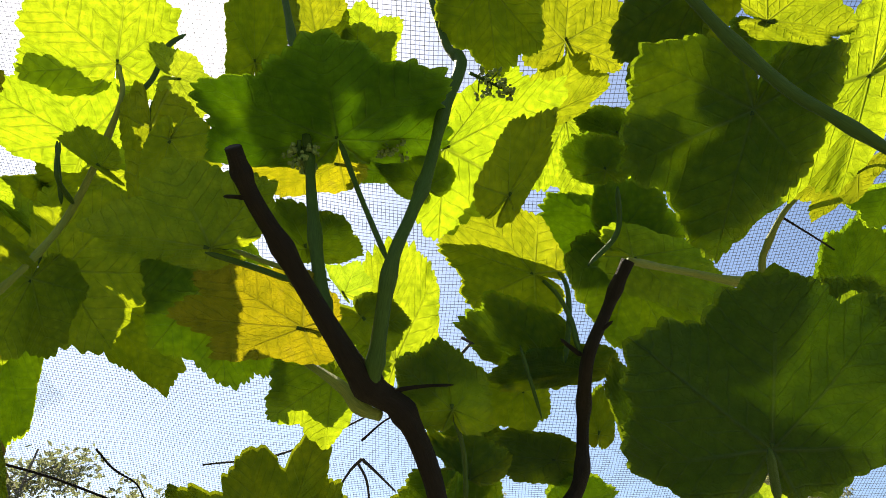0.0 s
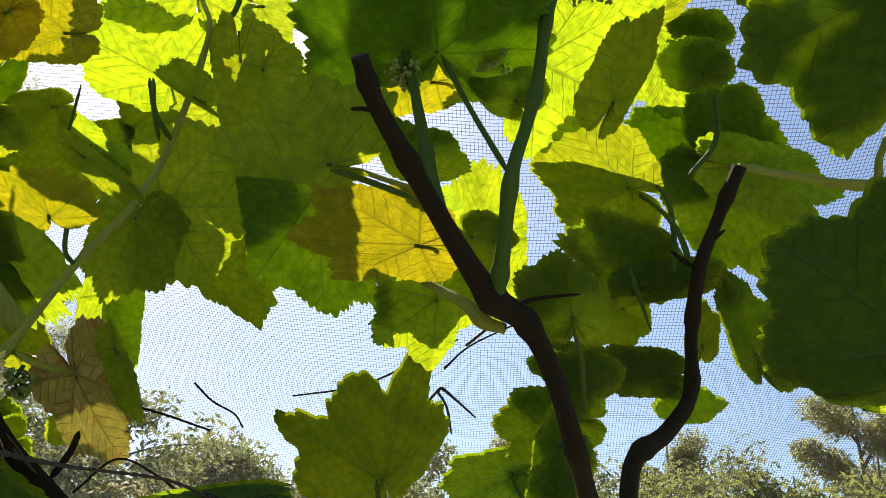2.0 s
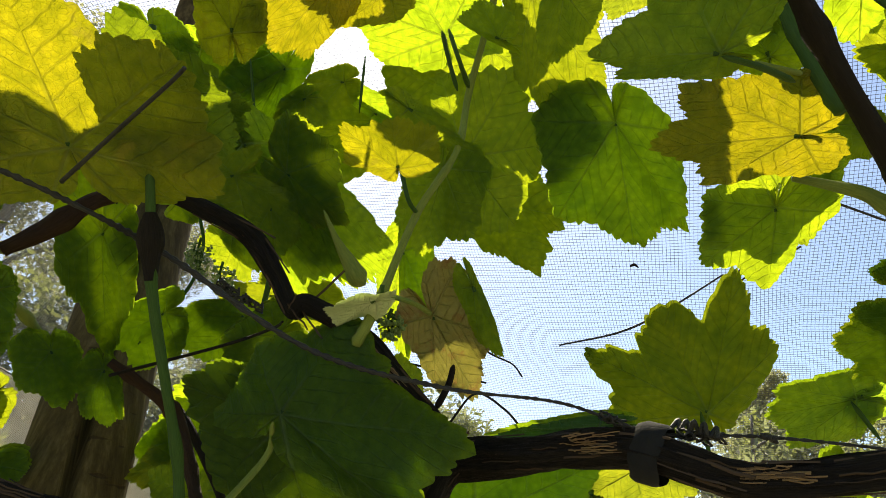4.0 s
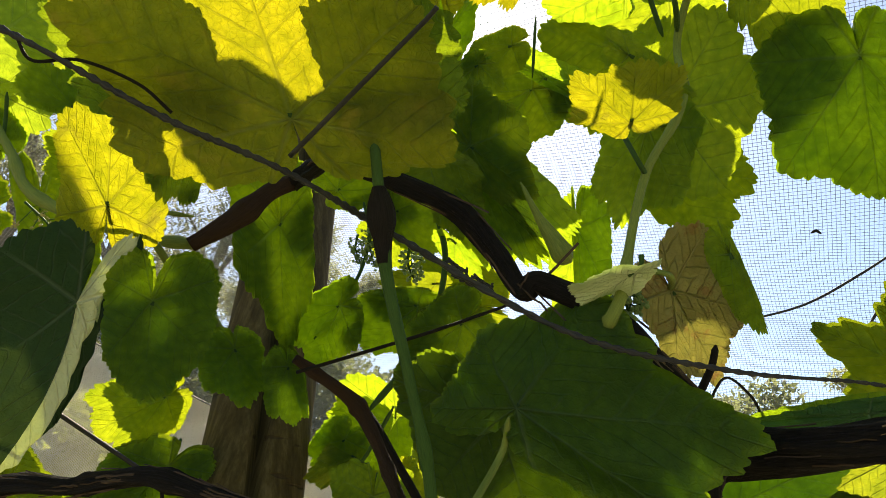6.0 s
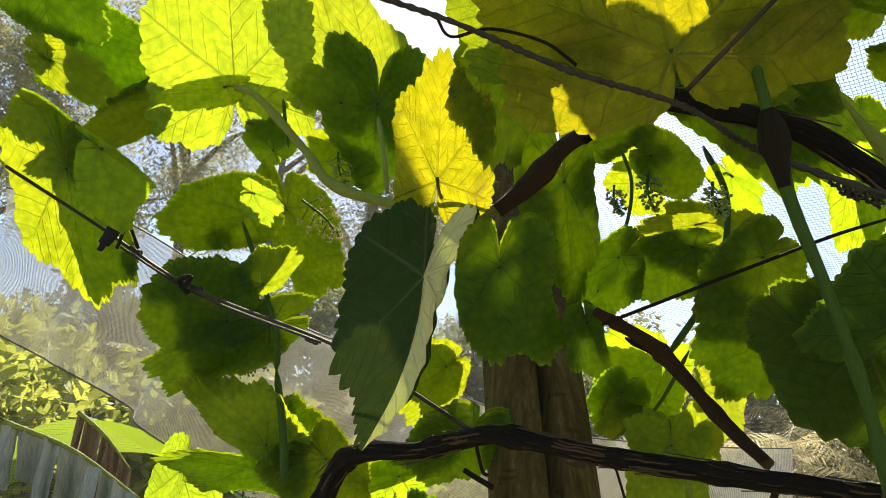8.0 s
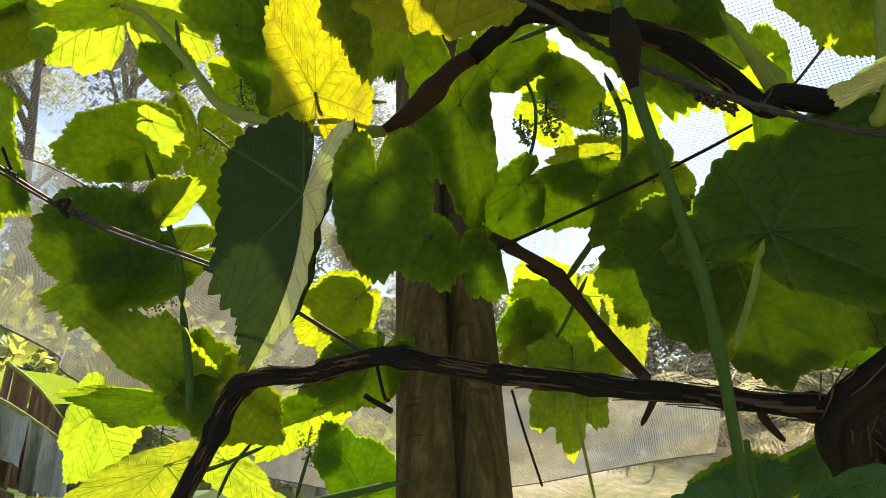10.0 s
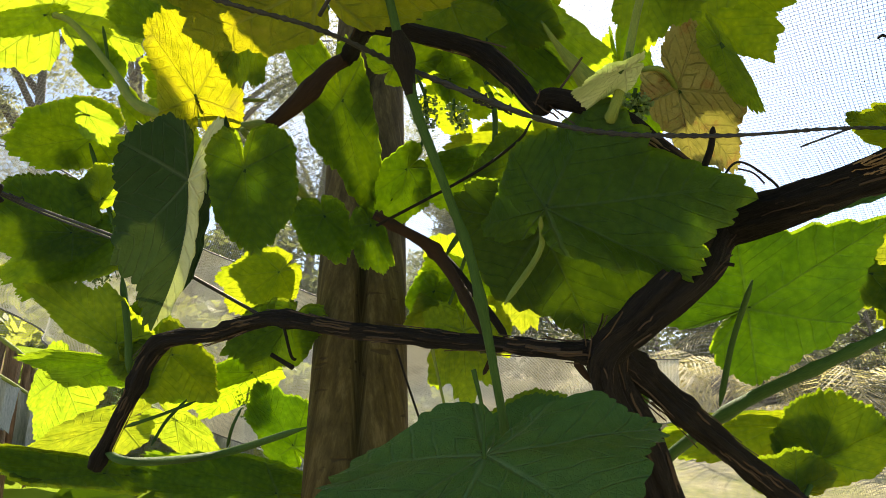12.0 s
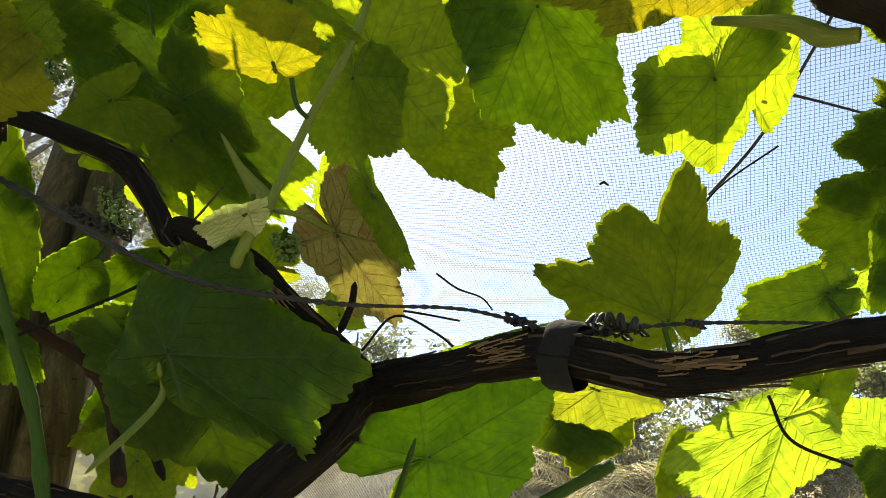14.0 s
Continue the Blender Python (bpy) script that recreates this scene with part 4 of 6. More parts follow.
leaf((-1.153, 0.173, 1.877), (0.017, 0.094, -0.011), (-0.072, 0.007, -0.064), (0.044, -0.012, 0.041), "g", 0.75, "1")
leaf((-1.026, 0.115, 1.755), (0.010, 0.061, -0.007), (0.020, 0.005, 0.017), (-0.018, 0.030, -0.024), "g", 1.1)
leaf((-1.143, 0.269, 1.839), (-0.072, -0.054, -0.050), (0.016, -0.026, 0.024), (-0.026, 0.023, -0.032), "g", 0.75, "1")
leaf((-1.031, 0.290, 1.820), (-0.050, -0.054, -0.022), (0.003, -0.015, 0.008), (-0.023, 0.006, -0.022), "g", 0.75)
leaf((-1.244, 0.167, 1.823), (-0.003, 0.055, -0.018), (-0.030, 0.008, -0.032), (0.012, 0.016, 0.008), "g", 0.85, "1")
leaf((-1.236, 0.560, 1.443), (-0.069, -0.142, 0.005), (-0.000, -0.026, 0.021), (-0.013, 0.022, -0.041), "g", 0.75, "b")
leaf((-1.296, 0.573, 1.367), (-0.077, -0.106, -0.049), (0.006, -0.019, 0.032), (-0.018, 0.025, -0.063), "p", 0.75)
leaf((-1.475, 0.557, 1.450), (-0.061, -0.004, -0.113), (-0.009, -0.047, 0.025), (0.018, 0.090, -0.045), "p", 0.65)
leaf((-1.171, 0.499, 1.295), (-0.062, -0.162, 0.026), (-0.004, -0.039, 0.032), (-0.010, 0.007, -0.030), "g", 0.65, "1")
leaf((-1.133, 0.552, 1.455), (0.012, 0.075, -0.062), (-0.071, -0.064, -0.044), (0.030, 0.010, 0.038), "g", 0.75, "1")
leaf((-1.141, 0.700, 1.441), (-0.091, -0.082, -0.049), (0.011, -0.019, 0.040), (-0.019, 0.021, -0.057), "g", 0.65, "r")
leaf((-1.072, 0.730, 1.328), (-0.009, -0.068, 0.083), (-0.042, -0.042, -0.007), (0.057, 0.047, 0.024), "g", 0.65, "1")
leaf((-1.039, 0.679, 1.265), (-0.110, -0.165, 0.018), (-0.027, -0.077, 0.062), (-0.037, -0.030, -0.035), "g", 0.65, "1")
leaf((-1.259, 0.645, 1.371), (0.024, 0.078, -0.057), (-0.038, -0.033, -0.029), (0.016, 0.003, 0.025), "p", 0.85)
leaf((-0.933, 0.597, 1.482), (-0.055, -0.008, -0.066), (-0.055, -0.063, 0.001), (0.030, 0.048, -0.017), "g", 0.75, "1")
leaf((-0.992, 0.623, 1.566), (-0.071, -0.034, -0.052), (-0.032, -0.063, 0.022), (-0.025, 0.035, -0.064), "g", 0.85, "t")
leaf((-0.723, 0.364, 1.568), (-0.038, 0.044, -0.069), (-0.028, -0.034, -0.005), (0.042, 0.043, 0.013), "g", 0.3, "1")
leaf((-0.738, 0.493, 1.696), (-0.048, 0.097, -0.112), (-0.033, -0.077, 0.038), (0.039, 0.015, 0.016), "g", 0.85, "1")
leaf((-0.739, 0.606, 1.650), (-0.062, -0.013, -0.034), (0.001, -0.025, 0.024), (-0.016, 0.049, -0.057), "g", 0.85, "1")
leaf((-0.798, 0.835, 1.581), (-0.055, 0.031, -0.087), (-0.080, -0.075, 0.032), (0.027, 0.037, -0.025), "g", 0.95, "b")
leaf((-0.793, 0.744, 1.514), (-0.022, -0.024, 0.011), (-0.060, -0.009, -0.045), (-0.022, 0.047, -0.085), "g", 0.75)
leaf((-0.763, 0.747, 1.471), (-0.030, 0.045, -0.103), (-0.056, -0.035, -0.000), (0.047, 0.030, -0.000), "g", 1.9)
leaf((-0.723, 0.837, 1.543), (-0.025, 0.030, -0.061), (-0.041, -0.031, 0.013), (0.018, 0.027, -0.025), "p", 1)
leaf((-0.752, 0.709, 1.782), (-0.043, -0.023, 0.002), (0.007, -0.027, 0.029), (-0.001, 0.046, -0.044), "g", 0.85)
leaf((-0.721, 0.664, 1.791), (0.049, 0.046, -0.026), (0.017, -0.029, 0.035), (-0.010, 0.045, -0.047), "g", 0.3, "1")
leaf((-0.711, 0.882, 1.743), (-0.114, -0.062, 0.019), (0.015, -0.050, 0.062), (-0.011, 0.018, -0.024), "g", 1, "r")
leaf((-0.744, 0.685, 1.842), (-0.065, -0.011, -0.019), (-0.007, -0.024, 0.018), (0.007, 0.035, -0.027), "g", 0.95)
leaf((-0.771, 0.611, 1.800), (0.066, 0.001, 0.027), (-0.005, -0.050, 0.040), (0.032, 0.039, -0.018), "g", 0.65, "1")
leaf((-0.685, 0.676, 1.670), (-0.080, -0.030, -0.007), (-0.007, -0.018, 0.018), (-0.041, 0.039, -0.067), "g", 0.65, "1")
leaf((-0.603, 0.630, 1.627), (-0.076, 0.010, -0.046), (-0.020, -0.030, 0.029), (0.011, 0.045, -0.054), "g", 0.75, "1")
leaf((-0.631, 0.765, 1.618), (-0.086, 0.038, -0.099), (-0.082, -0.036, 0.013), (0.018, 0.043, -0.055), "g", 0.75, "1")
leaf((-0.520, 0.625, 1.900), (0.079, 0.057, -0.039), (0.016, -0.023, 0.020), (0.008, 0.019, -0.015), "g", 0.65, "l")
leaf((-0.553, 0.525, 1.759), (0.047, 0.052, -0.038), (0.039, -0.044, 0.046), (-0.022, 0.024, -0.026), "g", 0.75, "1")
leaf((-0.568, 0.735, 1.588), (-0.060, 0.004, -0.027), (-0.012, -0.020, 0.026), (0.000, 0.032, -0.047), "g", 0.75, "1")
leaf((-0.824, 0.761, 1.538), (-0.044, 0.005, -0.045), (-0.028, -0.025, 0.016), (0.024, 0.031, -0.028), "g", 0.85, "1")
leaf((-0.752, 0.783, 1.490), (0.015, 0.033, -0.048), (-0.069, -0.020, -0.015), (0.031, -0.002, 0.026), "g", 0.85)
# three broad leaves take the shade-darkened colour
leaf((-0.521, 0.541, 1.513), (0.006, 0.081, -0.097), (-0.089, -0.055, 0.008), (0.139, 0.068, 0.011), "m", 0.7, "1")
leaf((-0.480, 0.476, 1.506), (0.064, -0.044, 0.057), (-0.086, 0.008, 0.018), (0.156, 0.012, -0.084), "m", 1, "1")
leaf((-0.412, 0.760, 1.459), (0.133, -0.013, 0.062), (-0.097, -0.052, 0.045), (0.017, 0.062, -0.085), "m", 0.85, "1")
leaf((-0.262, 0.895, 1.527), (-0.085, 0.020, -0.045), (-0.017, -0.026, 0.037), (0.002, 0.051, -0.077), "g", 0.95, "l")
leaf((-0.413, 1.001, 1.308), (0.039, -0.028, 0.074), (-0.059, -0.026, 0.030), (0.092, 0.022, -0.010), "g", 0.3, "1")
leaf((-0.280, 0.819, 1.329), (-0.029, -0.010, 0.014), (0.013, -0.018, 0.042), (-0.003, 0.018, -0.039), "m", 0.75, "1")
leaf((-0.446, 0.993, 1.350), (-0.159, -0.044, -0.021), (-0.031, -0.021, 0.020), (-0.020, 0.016, -0.048), "g", 0.65, "b")
leaf((-0.430, 0.945, 1.275), (-0.045, -0.025, 0.030), (-0.030, 0.001, -0.020), (0.049, -0.004, 0.040), "g", 0.75, "1")
leaf((-0.482, 0.389, 1.320), (0.019, -0.107, -0.081), (-0.083, -0.099, -0.019), (0.109, 0.108, 0.010), "f", 0.7)
leaf((-0.538, 0.520, 1.337), (0.012, -0.009, 0.028), (-0.038, -0.021, -0.008), (0.045, 0.021, 0.015), "f", 0.4, "1")
leaf((-0.091, 0.772, 1.482), (-0.085, 0.028, -0.056), (-0.085, -0.000, -0.001), (0.017, 0.034, -0.066), "p", 0.95)
leaf((0.010, 0.951, 1.470), (-0.061, 0.005, 0.007), (0.002, -0.034, 0.061), (-0.012, 0.010, -0.016), "p", 0.95)
leaf((-0.050, 0.904, 1.525), (-0.038, 0.051, -0.085), (-0.030, -0.005, 0.014), (0.037, 0.003, -0.012), "g", 0.85, "1")
leaf((-0.252, 0.798, 1.520), (0.061, 0.021, -0.021), (0.014, -0.007, 0.015), (-0.043, 0.016, -0.036), "p", 0.85)
leaf((-0.314, 0.891, 1.507), (0.066, 0.031, -0.033), (0.010, -0.010, 0.021), (-0.019, 0.022, -0.045), "g", 0.85, "1")
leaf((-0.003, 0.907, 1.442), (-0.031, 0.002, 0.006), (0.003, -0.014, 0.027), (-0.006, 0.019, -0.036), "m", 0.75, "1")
leaf((-0.192, 0.964, 1.478), (-0.033, 0.025, -0.055), (-0.019, -0.003, 0.003), (0.034, 0.014, -0.022), "g", 0.75, "1")
leaf((-0.577, 0.376, 1.746), (0.036, 0.060, -0.003), (-0.029, 0.006, -0.023), (0.045, 0.014, 0.024), "g", 0.75, "1")
leaf((-0.613, 0.564, 1.939), (-0.103, 0.061, -0.095), (-0.054, -0.064, 0.001), (0.006, 0.037, -0.016), "g", 0.65, "1")
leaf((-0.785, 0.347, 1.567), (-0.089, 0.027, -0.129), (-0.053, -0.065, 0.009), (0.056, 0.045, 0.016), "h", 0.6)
leaf((-0.806, 0.535, 1.587), (-0.008, 0.042, -0.048), (-0.045, -0.026, -0.018), (0.024, 0.028, -0.003), "g", 0.8, "1")
leaf((-0.763, 0.567, 1.575), (-0.012, 0.039, -0.052), (-0.032, -0.010, -0.019), (0.013, 0.026, -0.015), "g", 0.7, "1")
leaf((-1.206, 0.557, 1.457), (-0.008, -0.069, 0.043), (0.043, 0.008, 0.060), (-0.039, -0.064, -0.006), "g", 0.9, "1")
leaf((-0.499, 0.655, 1.367), (-0.054, -0.015, -0.023), (0.012, -0.005, 0.020), (-0.023, 0.009, -0.037), "f", 0.8, "1")
# loose leaves added out of view, overhead and behind, to cut sun and skylight
leaf((0.442, 0.583, 2.409), (0.029, -0.085, -0.008), (-0.092, -0.031, -0.005), (0.092, 0.031, 0.005), "g", 0.7, owner=SHADE_VINE)
leaf((-0.016, -0.715, 2.171), (-0.066, -0.052, 0.009), (-0.054, 0.063, -0.040), (0.054, -0.063, 0.040), "g", 0.7, owner=SHADE_VINE)
leaf((0.552, 0.075, 1.948), (0.007, -0.085, 0.014), (-0.087, -0.012, -0.032), (0.087, 0.012, 0.032), "g", 0.7, owner=SHADE_VINE)
leaf((-0.304, -0.891, 1.711), (-0.044, -0.092, -0.031), (-0.104, 0.037, 0.036), (0.104, -0.037, -0.036), "g", 0.7, owner=SHADE_VINE)
leaf((-0.372, -0.589, 1.565), (0.071, -0.012, -0.027), (-0.002, -0.077, 0.031), (0.002, 0.077, -0.031), "g", 0.7, owner=SHADE_VINE)
leaf((-1.878, 0.119, 2.339), (-0.064, 0.031, -0.001), (0.032, 0.065, -0.027), (-0.032, -0.065, 0.027), "g", 0.7, owner=SHADE_VINE)
leaf((-0.428, -1.218, 1.997), (-0.054, 0.063, -0.021), (0.059, 0.062, 0.034), (-0.059, -0.062, -0.034), "g", 0.7, owner=SHADE_VINE)
leaf((0.354, -0.338, 2.198), (0.048, -0.033, 0.037), (-0.047, -0.058, 0.008), (0.047, 0.058, -0.008), "g", 0.7, owner=SHADE_VINE)
leaf((-1.559, -0.512, 1.728), (-0.103, 0.022, 0.014), (0.028, 0.103, 0.041), (-0.028, -0.103, -0.041), "g", 0.7, owner=SHADE_VINE)
leaf((0.772, -1.017, 1.784), (-0.059, -0.068, -0.011), (-0.068, 0.064, -0.030), (0.068, -0.064, 0.030), "g", 0.7, owner=SHADE_VINE)
leaf((-0.284, 0.129, 1.855), (0.078, 0.020, -0.015), (0.019, -0.085, -0.013), (-0.019, 0.085, 0.013), "g", 0.7, owner=SHADE_VINE)
leaf((0.685, -0.858, 2.038), (0.048, -0.050, 0.014), (-0.046, -0.053, -0.030), (0.046, 0.053, 0.030), "g", 0.7, owner=SHADE_VINE)
leaf((-1.420, -0.437, 1.895), (0.071, -0.035, -0.029), (-0.048, -0.072, -0.030), (0.048, 0.072, 0.030), "g", 0.7, owner=SHADE_VINE)
leaf((0.831, -0.711, 2.225), (-0.084, -0.021, 0.047), (-0.030, 0.102, -0.008), (0.030, -0.102, 0.008), "g", 0.7, owner=SHADE_VINE)
leaf((-0.015, -0.134, 2.092), (0.064, -0.054, 0.023), (-0.064, -0.064, 0.026), (0.064, 0.064, -0.026), "g", 0.7, owner=SHADE_VINE)
leaf((-1.220, 0.094, 2.222), (-0.041, -0.074, -0.014), (-0.073, 0.047, -0.032), (0.073, -0.047, 0.032), "g", 0.7, owner=SHADE_VINE)
leaf((-1.635, -0.471, 2.426), (0.077, -0.024, 0.016), (-0.023, -0.084, -0.013), (0.023, 0.084, 0.013), "g", 0.7, owner=SHADE_VINE)
leaf((0.661, 0.260, 2.264), (-0.069, -0.058, -0.029), (-0.048, 0.080, -0.044), (0.048, -0.080, 0.044), "g", 0.7, owner=SHADE_VINE)
leaf((0.152, -0.058, 2.168), (-0.038, 0.095, 0.024), (0.105, 0.042, -0.002), (-0.105, -0.042, 0.002), "g", 0.7, owner=SHADE_VINE)
leaf((-0.273, -0.941, 2.059), (0.051, -0.044, -0.020), (-0.050, -0.056, -0.005), (0.050, 0.056, 0.005), "g", 0.7, owner=SHADE_VINE)
leaf((0.260, -0.070, 1.872), (0.055, -0.036, 0.031), (-0.049, -0.056, 0.024), (0.049, 0.056, -0.024), "g", 0.7, owner=SHADE_VINE)
leaf((0.615, 0.549, 2.172), (-0.046, -0.069, -0.052), (-0.085, 0.062, -0.006), (0.085, -0.062, 0.006), "g", 0.7, owner=SHADE_VINE)
leaf((-1.828, 0.190, 2.115), (0.053, -0.067, 0.022), (-0.073, -0.044, 0.041), (0.073, 0.044, -0.041), "g", 0.7, owner=SHADE_VINE)
leaf((-0.695, -0.517, 1.864), (-0.096, 0.015, -0.040), (0.032, 0.103, -0.038), (-0.032, -0.103, 0.038), "g", 0.7, owner=SHADE_VINE)
leaf((0.358, -1.146, 1.607), (0.084, 0.030, 0.007), (0.028, -0.085, 0.034), (-0.028, 0.085, -0.034), "g", 0.7, owner=SHADE_VINE)
leaf((-1.364, 0.322, 2.419), (0.072, -0.025, -0.037), (-0.025, -0.089, 0.011), (0.025, 0.089, -0.011), "g", 0.7, owner=SHADE_VINE)
leaf((-1.212, -0.936, 1.768), (0.050, -0.047, -0.052), (-0.063, -0.069, 0.001), (0.063, 0.069, -0.001), "g", 0.7, owner=SHADE_VINE)
leaf((-0.180, -0.650, 2.057), (-0.084, 0.056, 0.044), (0.075, 0.090, 0.030), (-0.075, -0.090, -0.030), "g", 0.7, owner=SHADE_VINE)
leaf((-1.228, -0.580, 2.097), (-0.046, -0.095, 0.031), (-0.091, 0.060, 0.049), (0.091, -0.060, -0.049), "g", 0.7, owner=SHADE_VINE)
leaf((-0.451, -0.090, 1.883), (0.045, 0.050, -0.031), (0.056, -0.057, -0.010), (-0.056, 0.057, 0.010), "g", 0.7, owner=SHADE_VINE)
leaf((0.152, -0.861, 2.441), (-0.059, -0.082, 0.034), (-0.092, 0.046, -0.050), (0.092, -0.046, 0.050), "g", 0.7, owner=SHADE_VINE)
leaf((0.503, -0.943, 2.301), (0.097, -0.033, 0.015), (-0.036, -0.105, -0.001), (0.036, 0.105, 0.001), "g", 0.7, owner=SHADE_VINE)
leaf((0.810, 0.287, 1.867), (-0.068, 0.057, 0.004), (0.059, 0.068, 0.036), (-0.059, -0.068, -0.036), "g", 0.7, owner=SHADE_VINE)
leaf((0.599, 0.513, 1.996), (-0.060, -0.093, 0.008), (-0.097, 0.065, 0.028), (0.097, -0.065, -0.028), "g", 0.7, owner=SHADE_VINE)
leaf((-1.114, -1.048, 2.383), (0.100, -0.041, -0.009), (-0.044, -0.097, -0.050), (0.044, 0.097, 0.050), "g", 0.7, owner=SHADE_VINE)
leaf((-0.146, -1.067, 2.203), (0.026, -0.064, 0.029), (-0.070, -0.037, -0.019), (0.070, 0.037, 0.019), "g", 0.7, owner=SHADE_VINE)
leaf((-1.055, -0.618, 2.292), (0.004, -0.091, -0.030), (-0.092, -0.018, 0.044), (0.092, 0.018, -0.044), "g", 0.7, owner=SHADE_VINE)
leaf((-1.478, -1.010, 1.629), (0.003, 0.069, -0.030), (0.077, 0.006, 0.022), (-0.077, -0.006, -0.022), "g", 0.7, owner=SHADE_VINE)
leaf((0.297, -0.217, 2.288), (-0.084, 0.009, -0.009), (0.012, 0.089, -0.019), (-0.012, -0.089, 0.019), "g", 0.7, owner=SHADE_VINE)
leaf((0.397, -1.171, 2.186), (0.062, 0.051, -0.028), (0.061, -0.067, 0.011), (-0.061, 0.067, -0.011), "g", 0.7, owner=SHADE_VINE)
leaf((-0.925, -0.417, 1.577), (-0.092, 0.013, 0.011), (0.017, 0.096, 0.029), (-0.017, -0.096, -0.029), "g", 0.7, owner=SHADE_VINE)
leaf((-0.329, -1.117, 2.073), (0.066, -0.028, 0.014), (-0.026, -0.071, -0.021), (0.026, 0.071, 0.021), "g", 0.7, owner=SHADE_VINE)
leaf((-0.790, -0.069, 2.111), (0.010, 0.077, 0.021), (0.081, -0.003, -0.028), (-0.081, 0.003, 0.028), "g", 0.7, owner=SHADE_VINE)
leaf((-0.654, -0.576, 1.766), (0.083, 0.057, -0.035), (0.070, -0.089, 0.023), (-0.070, 0.089, -0.023), "g", 0.7, owner=SHADE_VINE)
leaf((-0.850, -0.267, 2.345), (-0.098, 0.005, 0.016), (0.002, 0.105, -0.021), (-0.002, -0.105, 0.021), "g", 0.7, owner=SHADE_VINE)
leaf((0.481, 0.581, 1.578), (-0.040, -0.062, 0.029), (-0.071, 0.047, 0.003), (0.071, -0.047, -0.003), "g", 0.7, owner=SHADE_VINE)
leaf((-1.910, -0.260, 2.275), (0.044, -0.055, -0.033), (-0.064, -0.055, 0.006), (0.064, 0.055, -0.006), "g", 0.7, owner=SHADE_VINE)
leaf((-1.823, -0.024, 1.819), (0.043, 0.060, -0.006), (0.056, -0.036, 0.044), (-0.056, 0.036, -0.044), "g", 0.7, owner=SHADE_VINE)
leaf((0.884, -0.472, 2.424), (-0.087, 0.016, 0.021), (0.017, 0.096, -0.002), (-0.017, -0.096, 0.002), "g", 0.7, owner=SHADE_VINE)
leaf((0.297, -1.108, 2.259), (-0.084, -0.011, 0.017), (-0.010, 0.092, 0.013), (0.010, -0.092, -0.013), "g", 0.7, owner=SHADE_VINE)
leaf((0.453, -0.617, 1.798), (0.063, -0.037, 0.017), (-0.030, -0.066, -0.036), (0.030, 0.066, 0.036), "g", 0.7, owner=SHADE_VINE)
leaf((-1.673, -0.725, 1.886), (0.026, 0.075, -0.042), (0.093, -0.022, 0.019), (-0.093, 0.022, -0.019), "g", 0.7, owner=SHADE_VINE)
leaf((0.785, -1.266, 1.716), (0.053, -0.058, 0.005), (-0.058, -0.055, -0.030), (0.058, 0.055, 0.030), "g", 0.7, owner=SHADE_VINE)
leaf((-0.906, 0.376, 2.080), (0.060, 0.035, 0.023), (0.034, -0.069, 0.017), (-0.034, 0.069, -0.017), "g", 0.7, owner=SHADE_VINE)
leaf((-0.427, -1.079, 1.762), (-0.087, -0.015, -0.037), (-0.002, 0.097, -0.036), (0.002, -0.097, 0.036), "g", 0.7, owner=SHADE_VINE)
leaf((-1.158, -0.357, 2.323), (-0.053, -0.035, 0.031), (-0.039, 0.065, 0.009), (0.039, -0.065, -0.009), "g", 0.7, owner=SHADE_VINE)
leaf((0.061, -0.059, 1.679), (-0.090, -0.045, -0.001), (-0.049, 0.098, 0.001), (0.049, -0.098, -0.001), "g", 0.7, owner=SHADE_VINE)
leaf((0.111, -1.095, 2.060), (0.027, -0.105, 0.029), (-0.115, -0.034, -0.017), (0.115, 0.034, 0.017), "g", 0.7, owner=SHADE_VINE)
leaf((-1.795, -0.168, 1.707), (0.074, -0.040, -0.040), (-0.042, -0.091, 0.014), (0.042, 0.091, -0.014), "g", 0.7, owner=SHADE_VINE)
leaf((-0.878, -0.343, 2.072), (-0.028, -0.073, 0.027), (-0.083, 0.021, -0.030), (0.083, -0.021, 0.030), "g", 0.7, owner=SHADE_VINE)
leaf((0.618, -1.135, 1.733), (-0.007, 0.089, 0.055), (0.109, 0.024, -0.024), (-0.109, -0.024, 0.024), "g", 0.7, owner=SHADE_VINE)
leaf((-1.756, -0.593, 2.113), (-0.076, 0.021, -0.041), (0.024, 0.093, 0.005), (-0.024, -0.093, -0.005), "g", 0.7, owner=SHADE_VINE)
leaf((-0.165, -1.258, 1.726), (-0.001, 0.088, 0.010), (0.085, 0.006, -0.044), (-0.085, -0.006, 0.044), "g", 0.7, owner=SHADE_VINE)
leaf((0.636, 0.373, 1.975), (0.077, 0.011, -0.010), (0.010, -0.084, -0.013), (-0.010, 0.084, 0.013), "g", 0.7, owner=SHADE_VINE)
leaf((0.663, 0.069, 1.815), (0.099, 0.011, 0.049), (0.033, -0.107, -0.043), (-0.033, 0.107, 0.043), "g", 0.7, owner=SHADE_VINE)
leaf((-1.513, -1.211, 2.317), (0.065, 0.077, 0.033), (0.073, -0.079, 0.042), (-0.073, 0.079, -0.042), "g", 0.7, owner=SHADE_VINE)

# ---- post ----
POST_FOOT, POST_WAY, POST_R = Vector((-0.5685, 0.3535, 0.0)), Vector((-0.2243, 0.23, 0.947)).normalized(), 0.0665


